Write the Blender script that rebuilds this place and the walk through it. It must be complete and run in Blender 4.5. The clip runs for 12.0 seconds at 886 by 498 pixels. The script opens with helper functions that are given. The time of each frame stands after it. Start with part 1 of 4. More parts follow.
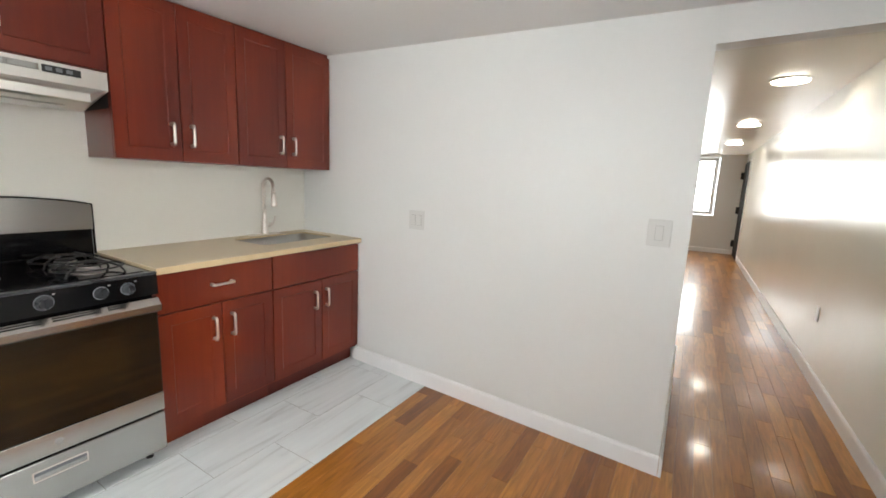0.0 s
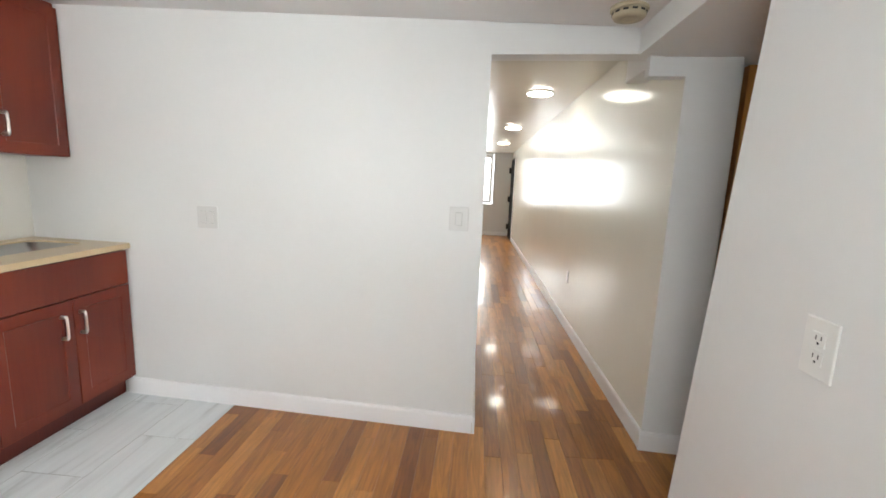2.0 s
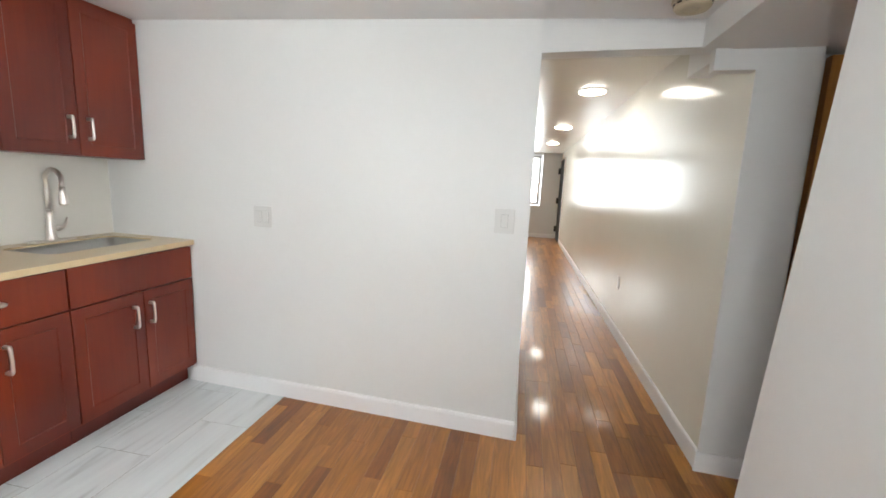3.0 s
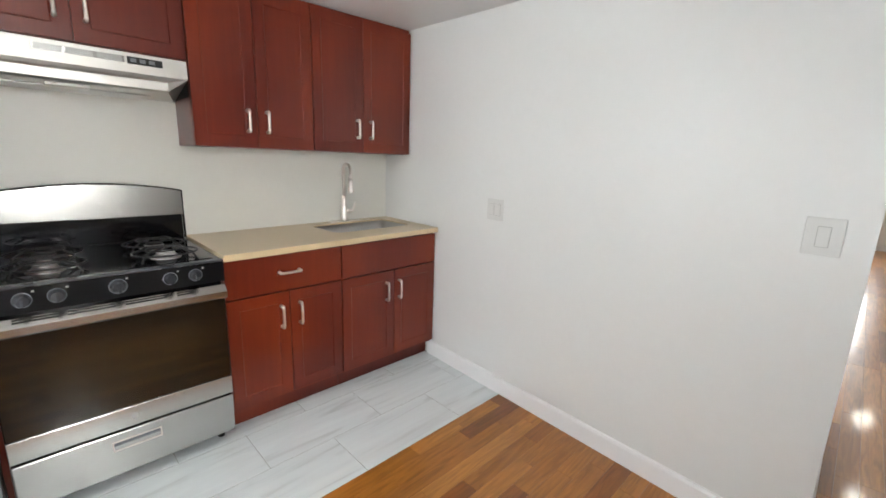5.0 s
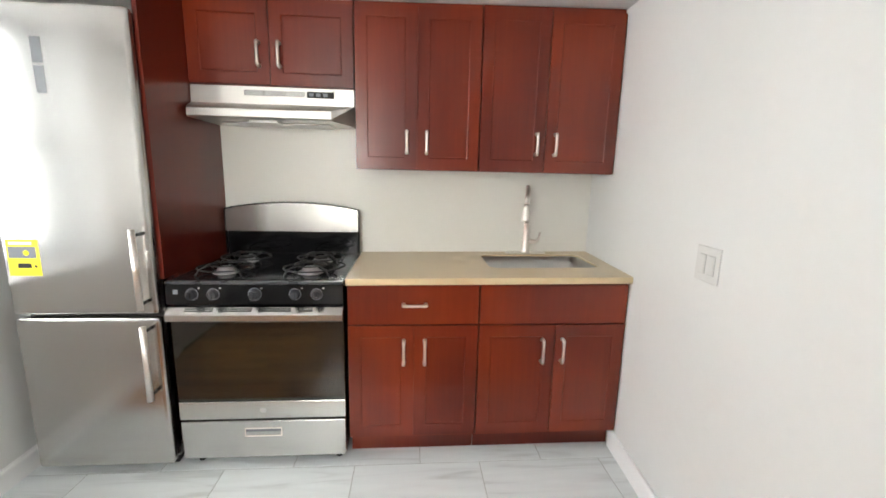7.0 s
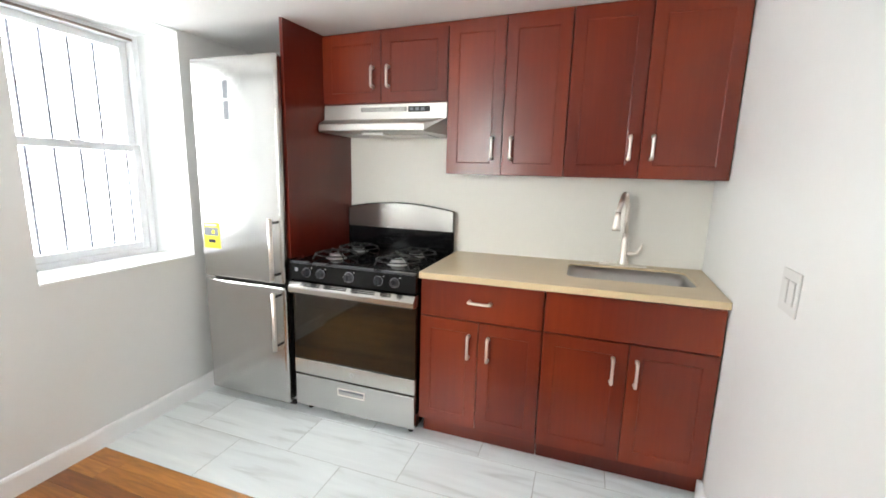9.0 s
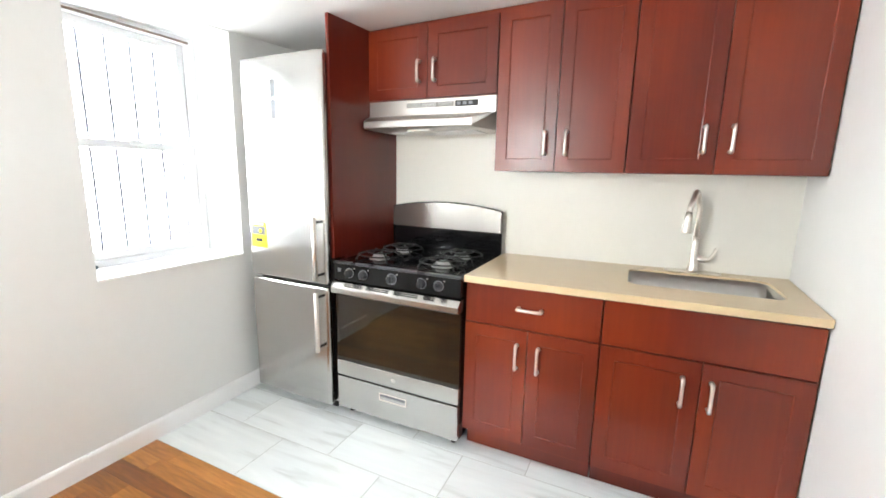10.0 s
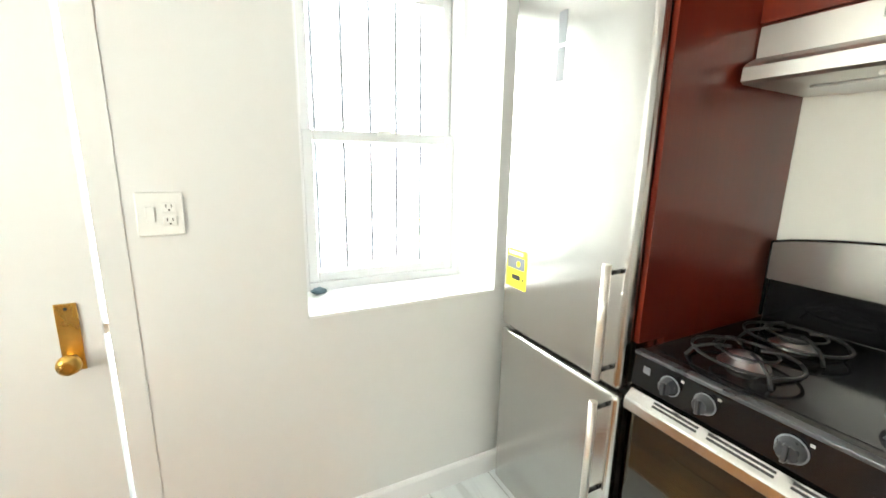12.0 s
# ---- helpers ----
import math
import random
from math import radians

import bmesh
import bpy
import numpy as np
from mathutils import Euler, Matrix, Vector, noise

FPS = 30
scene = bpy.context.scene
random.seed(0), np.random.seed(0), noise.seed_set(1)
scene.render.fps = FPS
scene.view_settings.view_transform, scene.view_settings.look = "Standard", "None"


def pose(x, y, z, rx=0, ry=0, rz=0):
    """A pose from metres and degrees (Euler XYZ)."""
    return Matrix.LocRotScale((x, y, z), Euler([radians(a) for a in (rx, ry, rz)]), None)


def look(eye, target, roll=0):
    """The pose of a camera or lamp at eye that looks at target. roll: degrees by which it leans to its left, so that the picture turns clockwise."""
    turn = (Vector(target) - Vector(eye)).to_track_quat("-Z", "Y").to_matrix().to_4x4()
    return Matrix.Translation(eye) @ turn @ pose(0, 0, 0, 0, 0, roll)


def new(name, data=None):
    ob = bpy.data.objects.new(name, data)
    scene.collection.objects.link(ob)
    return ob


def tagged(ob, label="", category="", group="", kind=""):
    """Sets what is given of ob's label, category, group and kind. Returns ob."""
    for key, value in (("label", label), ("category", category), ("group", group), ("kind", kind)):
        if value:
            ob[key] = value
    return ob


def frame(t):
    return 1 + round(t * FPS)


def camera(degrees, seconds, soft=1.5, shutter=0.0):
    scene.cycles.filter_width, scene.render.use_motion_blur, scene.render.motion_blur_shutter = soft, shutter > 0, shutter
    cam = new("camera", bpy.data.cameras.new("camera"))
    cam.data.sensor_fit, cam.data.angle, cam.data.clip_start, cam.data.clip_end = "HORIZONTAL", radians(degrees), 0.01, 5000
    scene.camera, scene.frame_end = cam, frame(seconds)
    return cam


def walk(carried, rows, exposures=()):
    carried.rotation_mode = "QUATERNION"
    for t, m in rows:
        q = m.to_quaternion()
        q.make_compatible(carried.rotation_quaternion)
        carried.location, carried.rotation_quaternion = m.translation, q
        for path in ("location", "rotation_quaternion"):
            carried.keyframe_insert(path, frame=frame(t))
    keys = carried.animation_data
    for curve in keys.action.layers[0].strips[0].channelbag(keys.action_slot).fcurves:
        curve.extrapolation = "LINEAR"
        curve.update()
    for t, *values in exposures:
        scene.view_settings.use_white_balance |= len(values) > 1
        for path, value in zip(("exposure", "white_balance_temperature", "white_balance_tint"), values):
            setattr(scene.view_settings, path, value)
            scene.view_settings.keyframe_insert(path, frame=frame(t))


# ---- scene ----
cam = camera(94.2, 12.0, soft=1.7)
PATH = [
    (0, (1.128, 1.556, 1.373), (0.011, 3.183, 1.053), 2.4),
    (0.5, (1.111, 1.567, 1.367), (0.298, 3.366, 1.048), 2.1),
    (1, (1.093, 1.574, 1.363), (0.562, 3.476, 1.046), 2.1),
    (1.5, (1.087, 1.573, 1.364), (0.746, 3.518, 1.047), 2.2),
    (2, (1.089, 1.564, 1.358), (0.821, 3.521, 1.046), 2.3),
    (2.5, (1.087, 1.564, 1.359), (0.766, 3.513, 1.047), 2.4),
    (2.7, (1.084, 1.571, 1.359), (0.71, 3.511, 1.048), 2.4),
    (4.5, (1.175, 1.705, 1.404), (-0.08, 3.207, 0.994), 2.1),
    (5, (1.066, 1.88, 1.383), (-0.411, 3.164, 0.969), 1.8),
    (5.5, (0.981, 2.095, 1.388), (-0.693, 3.11, 0.979), 1.5),
    (6, (0.96, 2.342, 1.401), (-0.861, 3.066, 1.001), 1.5),
    (6.5, (0.948, 2.561, 1.419), (-0.979, 2.934, 1.036), 1.4),
    (7, (0.839, 2.732, 1.413), (-1.128, 2.764, 1.05), 1.3),
    (7.5, (0.778, 2.887, 1.418), (-1.173, 2.614, 1.074), 1.7),
    (9.5, (0.871, 3.22, 1.415), (-0.909, 2.383, 1.055), 1.3),
    (10, (0.749, 3.143, 1.403), (-0.978, 2.2, 1.045), 1.2),
    (10.5, (0.549, 2.979, 1.41), (-1.084, 1.879, 1.058), 1.5),
    (11, (0.385, 2.794, 1.39), (-1.016, 1.416, 1.017), 1.6),
    (11.5, (0.154, 2.58, 1.418), (-0.911, 0.933, 1.027), 1.4),
    (12, (0.028, 2.323, 1.428), (-0.754, 0.529, 1.013), 1.0),
]

walk(cam, [(t, look(eye, target, roll)) for t, eye, target, roll in PATH],
     exposures=[(0.0, 0.22, 6600, 6), (2.5, 0.36, 6450, 6), (4.5, 0.2, 6400, 6), (6.0, 0.35, 6500, 6), (7.5, 0.6, 6650, 6), (9.5, 0.87, 6400, 5),
                (10.5, 1.22, 6500, 6), (12.0, 1.02, 6850, -2)])

# ---- world and large lights ----
world = bpy.data.worlds.new("world")
scene.world = world
world.use_nodes = True
wn = world.node_tree
sky = wn.nodes.new("ShaderNodeTexSky")
sky.sky_type, sky.sun_disc = "NISHITA", False
sky.sun_elevation, sky.sun_rotation = radians(50), radians(200)
wn.nodes["Background"].inputs[1].default_value = 0.12
wn.links.new(sky.outputs[0], wn.nodes["Background"].inputs[0])

# Kitchen frame: x runs out from the cabinet wall, y along it, away from the window.
KM = pose(-1.86, 3.678, 0, 0, 0, 3.6)
KI = KM.inverted()


def at_world(x, y):
    p = KI @ Vector((x, y, 0))
    return (p.x, p.y)


def area_lamp(name, place, aim, width, height, watts, colour):
    data = bpy.data.lights.new(name, "AREA")
    data.shape, data.size, data.size_y, data.energy, data.color = "RECTANGLE", width, height, watts, colour
    ob = new(name, data)
    ob.matrix_world = KM @ look(place, aim)
    return ob


area_lamp("window_daylight", (1.22, -3.44, 1.52), (1.22, 0, 1.46), 0.90, 1.36, 33, (0.98, 0.99, 1.0))
area_lamp("door_pane_daylight", (2.64, -3.00, 1.42), (2.50, 0, 1.30), 0.46, 0.95, 11, (0.98, 0.99, 1.0))
area_lamp("side_window_daylight", (3.98, -1.98, 1.52), (0, -1.90, 1.38), 0.62, 1.25, 44, (1.0, 0.99, 0.97))
area_lamp("front_window_daylight", (2.74, 9.44, 1.53), (2.74, 0, 1.4), 0.95, 1.25, 23, (1.0, 0.98, 0.95))
area_lamp("front_window_daylight", (1.36, 9.44, 1.53), (1.36, 0, 1.4), 1.15, 1.25, 27, (1.0, 0.98, 0.95))


# ---- materials ----
def material(name, colour, rough=0.5, metal=0.0, spread=0.08, scale=3.0, fine=60.0, bump=0.05,
             stretch=(1, 1, 1), coat=0.0, per_object=0.0, specular=0.5, rough_spread=0.08):
    m = bpy.data.materials.new(name)
    m.use_nodes = True
    t = m.node_tree
    b = t.nodes["Principled BSDF"]
    b.inputs["Metallic"].default_value = metal
    b.inputs["Coat Weight"].default_value = coat
    b.inputs["Coat Roughness"].default_value = 0.12
    b.inputs["Specular IOR Level"].default_value = specular
    co = t.nodes.new("ShaderNodeTexCoord")
    mp = t.nodes.new("ShaderNodeMapping")
    mp.inputs["Scale"].default_value = stretch
    t.links.new(co.outputs["Object"], mp.inputs["Vector"])
    big = t.nodes.new("ShaderNodeTexNoise")
    big.inputs["Scale"].default_value, big.inputs["Detail"].default_value = scale, 4
    small = t.nodes.new("ShaderNodeTexNoise")
    small.inputs["Scale"].default_value, small.inputs["Detail"].default_value = fine, 6
    for n in (big, small):
        t.links.new(mp.outputs[0], n.inputs["Vector"])
    add = t.nodes.new("ShaderNodeMath")
    add.operation = "MULTIPLY_ADD"
    t.links.new(small.outputs[0], add.inputs[0])
    add.inputs[1].default_value = 0.5
    t.links.new(big.outputs[0], add.inputs[2])
    value = t.nodes.new("ShaderNodeMapRange")
    value.inputs[1].default_value, value.inputs[2].default_value = 0.35, 1.15
    value.inputs[3].default_value, value.inputs[4].default_value = 1 - spread, 1 + spread
    t.links.new(add.outputs[0], value.inputs[0])
    last = value.outputs[0]
    if per_object:
        info = t.nodes.new("ShaderNodeObjectInfo")
        own = t.nodes.new("ShaderNodeMapRange")
        own.inputs[3].default_value, own.inputs[4].default_value = 1 - per_object, 1 + per_object
        t.links.new(info.outputs["Random"], own.inputs[0])
        mul = t.nodes.new("ShaderNodeMath")
        mul.operation = "MULTIPLY"
        t.links.new(last, mul.inputs[0])
        t.links.new(own.outputs[0], mul.inputs[1])
        last = mul.outputs[0]
    hsv = t.nodes.new("ShaderNodeHueSaturation")
    hsv.inputs["Color"].default_value = (*colour, 1)
    t.links.new(last, hsv.inputs["Value"])
    t.links.new(hsv.outputs[0], b.inputs["Base Color"])
    r = t.nodes.new("ShaderNodeMapRange")
    r.inputs[1].default_value, r.inputs[2].default_value = 0.3, 0.7
    r.inputs[3].default_value, r.inputs[4].default_value = max(0.02, rough - rough_spread * rough), rough + rough_spread * rough
    t.links.new(big.outputs[0], r.inputs[0])
    t.links.new(r.outputs[0], b.inputs["Roughness"])
    if bump:
        bp = t.nodes.new("ShaderNodeBump")
        bp.inputs["Strength"].default_value, bp.inputs["Distance"].default_value = bump, 0.01
        t.links.new(add.outputs[0], bp.inputs["Height"])
        t.links.new(bp.outputs[0], b.inputs["Normal"])
    return m


def glow(name, colour, strength):
    m = bpy.data.materials.new(name)
    m.use_nodes = True
    b = m.node_tree.nodes["Principled BSDF"]
    b.inputs["Base Color"].default_value = (*colour, 1)
    b.inputs["Emission Color"].default_value = (*colour, 1)
    b.inputs["Emission Strength"].default_value = strength
    return m


def clear_glass(name):
    m = bpy.data.materials.new(name)
    m.use_nodes = True
    t = m.node_tree
    b = t.nodes["Principled BSDF"]
    b.inputs["Roughness"].default_value = 0.02
    b.inputs["Transmission Weight"].default_value = 1.0
    b.inputs["IOR"].default_value = 1.45
    return m


def plank_material(name, per_island):
    """Varnished oak strips: each strip has its own tone, with grain along it."""
    m = bpy.data.materials.new(name)
    m.use_nodes = True
    t = m.node_tree
    b = t.nodes["Principled BSDF"]
    co = t.nodes.new("ShaderNodeTexCoord")
    if per_island:
        rnd = t.nodes.new("ShaderNodeNewGeometry").outputs["Random Per Island"]
    else:
        rnd = t.nodes.new("ShaderNodeObjectInfo").outputs["Random"]
    ramp = t.nodes.new("ShaderNodeValToRGB")
    els = ramp.color_ramp.elements
    els[0].position, els[0].color = 0.0, (0.225, 0.073, 0.010, 1)
    els[1].position, els[1].color = 1.0, (0.50, 0.212, 0.037, 1)
    e = els.new(0.35)
    e.color = (0.345, 0.126, 0.018, 1)
    e = els.new(0.7)
    e.color = (0.41, 0.158, 0.024, 1)
    t.links.new(rnd, ramp.inputs[0])
    shift = t.nodes.new("ShaderNodeMath")
    shift.operation = "MULTIPLY"
    shift.inputs[1].default_value = 37.0
    t.links.new(rnd, shift.inputs[0])
    mp = t.nodes.new("ShaderNodeMapping")
    mp.inputs["Scale"].default_value = (18, 1.6, 18)
    t.links.new(co.outputs["Object"], mp.inputs["Vector"])
    t.links.new(shift.outputs[0], mp.inputs["Location"])
    grain = t.nodes.new("ShaderNodeTexNoise")
    grain.inputs["Scale"].default_value, grain.inputs["Detail"].default_value = 2.2, 7
    grain.inputs["Distortion"].default_value = 1.3
    t.links.new(mp.outputs[0], grain.inputs["Vector"])
    v = t.nodes.new("ShaderNodeMapRange")
    v.inputs[1].default_value, v.inputs[2].default_value = 0.3, 0.7
    v.inputs[3].default_value, v.inputs[4].default_value = 0.66, 1.18
    t.links.new(grain.outputs[0], v.inputs[0])
    hsv = t.nodes.new("ShaderNodeHueSaturation")
    t.links.new(ramp.outputs[0], hsv.inputs["Color"])
    t.links.new(v.outputs[0], hsv.inputs["Value"])
    t.links.new(hsv.outputs[0], b.inputs["Base Color"])
    b.inputs["Roughness"].default_value = 0.30
    b.inputs["Coat Weight"].default_value = 0.42
    b.inputs["Coat Roughness"].default_value = 0.09
    wave = t.nodes.new("ShaderNodeTexNoise")
    wave.inputs["Scale"].default_value = 9.0
    t.links.new(co.outputs["Object"], wave.inputs["Vector"])
    mix = t.nodes.new("ShaderNodeMath")
    mix.operation = "MULTIPLY_ADD"
    mix.inputs[1].default_value = 0.12
    t.links.new(grain.outputs[0], mix.inputs[0])
    t.links.new(wave.outputs[0], mix.inputs[2])
    bp = t.nodes.new("ShaderNodeBump")
    bp.inputs["Strength"].default_value, bp.inputs["Distance"].default_value = 0.05, 0.01
    t.links.new(mix.outputs[0], bp.inputs["Height"])
    t.links.new(bp.outputs[0], b.inputs["Normal"])
    return m


def marble_tile_material():
    """Pale grey porcelain with long soft veins, shifted from tile to tile."""
    m = bpy.data.materials.new("marble_tile")
    m.use_nodes = True
    t = m.node_tree
    b = t.nodes["Principled BSDF"]
    co = t.nodes.new("ShaderNodeTexCoord")
    info = t.nodes.new("ShaderNodeObjectInfo")
    mul = t.nodes.new("ShaderNodeMath")
    mul.operation = "MULTIPLY"
    mul.inputs[1].default_value = 53.0
    t.links.new(info.outputs["Random"], mul.inputs[0])
    mp = t.nodes.new("ShaderNodeMapping")
    mp.inputs["Scale"].default_value = (7.0, 0.7, 1)
    mp.inputs["Rotation"].default_value = (0, 0, 0.05)
    t.links.new(co.outputs["Object"], mp.inputs["Vector"])
    t.links.new(mul.outputs[0], mp.inputs["Location"])
    n = t.nodes.new("ShaderNodeTexNoise")
    n.inputs["Scale"].default_value, n.inputs["Detail"].default_value = 2.0, 8
    n.inputs["Distortion"].default_value = 1.0
    t.links.new(mp.outputs[0], n.inputs["Vector"])
    ramp = t.nodes.new("ShaderNodeValToRGB")
    els = ramp.color_ramp.elements
    els[0].position, els[0].color = 0.30, (0.55, 0.575, 0.58, 1)
    els[1].position, els[1].color = 0.72, (0.76, 0.80, 0.81, 1)
    e = els.new(0.44)
    e.color = (0.695, 0.73, 0.745, 1)
    t.links.new(n.outputs[0], ramp.inputs[0])
    t.links.new(ramp.outputs[0], b.inputs["Base Color"])
    b.inputs["Roughness"].default_value = 0.32
    bp = t.nodes.new("ShaderNodeBump")
    bp.inputs["Strength"].default_value, bp.inputs["Distance"].default_value = 0.03, 0.01
    t.links.new(n.outputs[0], bp.inputs["Height"])
    t.links.new(bp.outputs[0], b.inputs["Normal"])
    return m


def cherry_material():
    """Cherry-stained wood: blotchy stain from burgundy to orange-brown, fine upright grain, satin lacquer."""
    m = material("cherry_stained_wood", (0.14, 0.016, 0.006), 0.28, spread=0.2, bump=0.0, coat=0.22, specular=0.4, rough_spread=0.0)
    t = m.node_tree
    b = t.nodes["Principled BSDF"]
    co = t.nodes.new("ShaderNodeTexCoord")
    info = t.nodes.new("ShaderNodeObjectInfo")
    shift = t.nodes.new("ShaderNodeMath")
    shift.operation = "MULTIPLY"
    shift.inputs[1].default_value = 41.0
    t.links.new(info.outputs["Random"], shift.inputs[0])

    def layer(stretch, scale, detail, distortion):
        mp = t.nodes.new("ShaderNodeMapping")
        mp.inputs["Scale"].default_value = stretch
        t.links.new(co.outputs["Object"], mp.inputs["Vector"])
        t.links.new(shift.outputs[0], mp.inputs["Location"])
        n = t.nodes.new("ShaderNodeTexNoise")
        n.inputs["Scale"].default_value, n.inputs["Detail"].default_value = scale, detail
        n.inputs["Distortion"].default_value = distortion
        t.links.new(mp.outputs[0], n.inputs["Vector"])
        return n.outputs[0]

    stain = layer((1.2, 1.2, 0.7), 1.8, 1, 0.0)
    grain = layer((9.0, 9.0, 0.5), 6.0, 6, 0.6)
    mix = t.nodes.new("ShaderNodeMath")
    mix.operation = "MULTIPLY_ADD"
    mix.inputs[1].default_value = 0.26
    t.links.new(grain, mix.inputs[0])
    t.links.new(stain, mix.inputs[2])
    own = t.nodes.new("ShaderNodeMath")
    own.operation = "MULTIPLY_ADD"
    own.inputs[1].default_value = 0.16
    t.links.new(info.outputs["Random"], own.inputs[0])
    t.links.new(mix.outputs[0], own.inputs[2])
    ramp = t.nodes.new("ShaderNodeValToRGB")
    els = ramp.color_ramp.elements
    els[0].position, els[0].color = 0.42, (0.082, 0.0085, 0.0050, 1)
    els[1].position, els[1].color = 1.0, (0.195, 0.0260, 0.0070, 1)
    e = els.new(0.70)
    e.color = (0.132, 0.0152, 0.0058, 1)
    t.links.new(own.outputs[0], ramp.inputs[0])
    t.links.new(ramp.outputs[0], b.inputs["Base Color"])
    return m


def stone_material():
    """Beige engineered stone with fine speckle."""
    m = material("beige_stone", (0.60, 0.47, 0.29), 0.3, spread=0.06, scale=8, fine=400, bump=0.0, coat=0.1)
    return m


PAINT = material("white_wall_paint", (0.70, 0.705, 0.70), 0.36, spread=0.025, scale=1.3, fine=30, bump=0.045, rough_spread=0.2)
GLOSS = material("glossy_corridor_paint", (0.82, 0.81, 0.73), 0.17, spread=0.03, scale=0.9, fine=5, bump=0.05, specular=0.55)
CEIL = material("white_ceiling_paint", (0.72, 0.71, 0.70), 0.42, spread=0.02, scale=1.0, fine=30, bump=0.04)
GLOSSCEIL = material("glossy_corridor_ceiling_paint", (0.84, 0.82, 0.75), 0.2, spread=0.02, scale=1.1, fine=9, bump=0.06)
TRIM = material("white_trim_paint", (0.82, 0.82, 0.83), 0.3, spread=0.02, scale=2, fine=50, bump=0.02)
CHERRY = cherry_material()
STEEL = material("brushed_stainless_steel", (0.50, 0.49, 0.475), 0.21, metal=1.0, spread=0.012, scale=0.8, fine=2, bump=0.0, rough_spread=0.1)
STEELH = material("brushed_stainless_steel_trim", (0.53, 0.52, 0.50), 0.22, metal=1.0, spread=0.012, scale=0.8, fine=2, bump=0.0, rough_spread=0.0)
NICKEL = material("satin_nickel", (0.80, 0.75, 0.70), 0.36, metal=1.0, spread=0.04, scale=8, fine=90, bump=0.0)
BLACK = material("black_enamel", (0.006, 0.006, 0.007), 0.09, specular=0.35, spread=0.2, scale=4, fine=80, bump=0.0)
IRON = material("cast_iron_grate", (0.018, 0.018, 0.019), 0.42, spread=0.3, scale=20, fine=200, bump=0.08)
OVENGLASS = material("dark_oven_glass", (0.010, 0.008, 0.006), 0.05, spread=0.1, scale=3, fine=30, bump=0.0, specular=0.6)
OVENWIN = material("brown_oven_window", (0.022, 0.014, 0.007), 0.05, spread=0.15, scale=3, fine=30, bump=0.0, specular=0.6)
ALU = material("burner_aluminium", (0.62, 0.62, 0.62), 0.3, metal=1.0, spread=0.08, scale=20, fine=150, bump=0.02)
STONE = stone_material()
SWITCH = material("pale_grey_switch_plastic", (0.61, 0.61, 0.60), 0.3, spread=0.02, scale=12, fine=80, bump=0.0)
CREAM = material("cream_wall_paint", (0.73, 0.715, 0.665), 0.36, spread=0.025, scale=1.3, fine=30, bump=0.045, rough_spread=0.2)
HOODSTEEL = material("pale_brushed_hood_steel", (0.66, 0.64, 0.61), 0.36, metal=1.0, spread=0.02, scale=3, fine=30, bump=0.0)
PLASTIC = material("white_plate_plastic", (0.74, 0.74, 0.72), 0.3, spread=0.02, scale=12, fine=80, bump=0.0)
DARK = material("dark_slot", (0.015, 0.015, 0.015), 0.6, spread=0.1, scale=10, fine=50, bump=0.0)
KNOB = material("dark_grey_knob_plastic", (0.035, 0.037, 0.042), 0.28, spread=0.1, scale=10, fine=50, bump=0.0)
GREY = material("grey_badge", (0.16, 0.17, 0.19), 0.4, spread=0.1, scale=10, fine=50, bump=0.0)
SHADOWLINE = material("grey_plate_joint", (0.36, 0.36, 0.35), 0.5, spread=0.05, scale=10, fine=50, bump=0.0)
SINKSTEEL = material("satin_sink_steel", (0.50, 0.49, 0.47), 0.33, metal=1.0, spread=0.03, scale=6, fine=90, bump=0.0)
BRASS = material("aged_brass", (0.62, 0.38, 0.10), 0.28, metal=1.0, spread=0.15, scale=14, fine=90, bump=0.03)
YELLOW = material("yellow_paper", (0.85, 0.75, 0.02), 0.5, spread=0.03, scale=10, fine=80, bump=0.0)
PAPER = material("pale_paper", (0.80, 0.80, 0.70), 0.5, spread=0.03, scale=10, fine=80, bump=0.0)
BEIGE = material("aged_beige_plastic", (0.46, 0.40, 0.28), 0.45, spread=0.08, scale=12, fine=80, bump=0.02)
OAKDOOR = material("honey_oak_door", (0.50, 0.22, 0.05), 0.32, spread=0.25, scale=3, fine=30, bump=0.03, stretch=(5, 5, 0.4))
VINYL = material("white_window_vinyl", (0.80, 0.81, 0.83), 0.3, spread=0.02, scale=6, fine=60, bump=0.0)
HEAD_GAP = material("dark_head_gap", (0.22, 0.17, 0.14), 0.5, spread=0.1, scale=6, fine=60, bump=0.0)
BAR = material("painted_window_bar_iron", (0.15, 0.15, 0.17), 0.5, spread=0.12, scale=12, fine=90, bump=0.03)
DOORDARK = material("dark_painted_steel_door", (0.030, 0.029, 0.028), 0.8, specular=0.1, spread=0.1, scale=5, fine=60, bump=0.02)
GROUT = material("grey_grout", (0.34, 0.34, 0.33), 0.8, spread=0.1, scale=12, fine=150, bump=0.06)
SUBFLOOR = material("dark_floor_joint", (0.06, 0.03, 0.015), 0.7, spread=0.2, scale=8, fine=80, bump=0.0)
BLUE = material("blue_grey_cloth", (0.10, 0.16, 0.20), 0.8, spread=0.2, scale=30, fine=200, bump=0.1)
GLASS = clear_glass("window_glass")
LAMP = glow("lamp_diffuser", (1.0, 0.93, 0.82), 42.0)
OUTSIDE = glow("bright_overcast_outside", (0.94, 0.97, 1.0), 3.2)
PLANK = plank_material("varnished_oak_strip", False)
PLANKS = plank_material("varnished_oak_strips", True)
TILE = marble_tile_material()


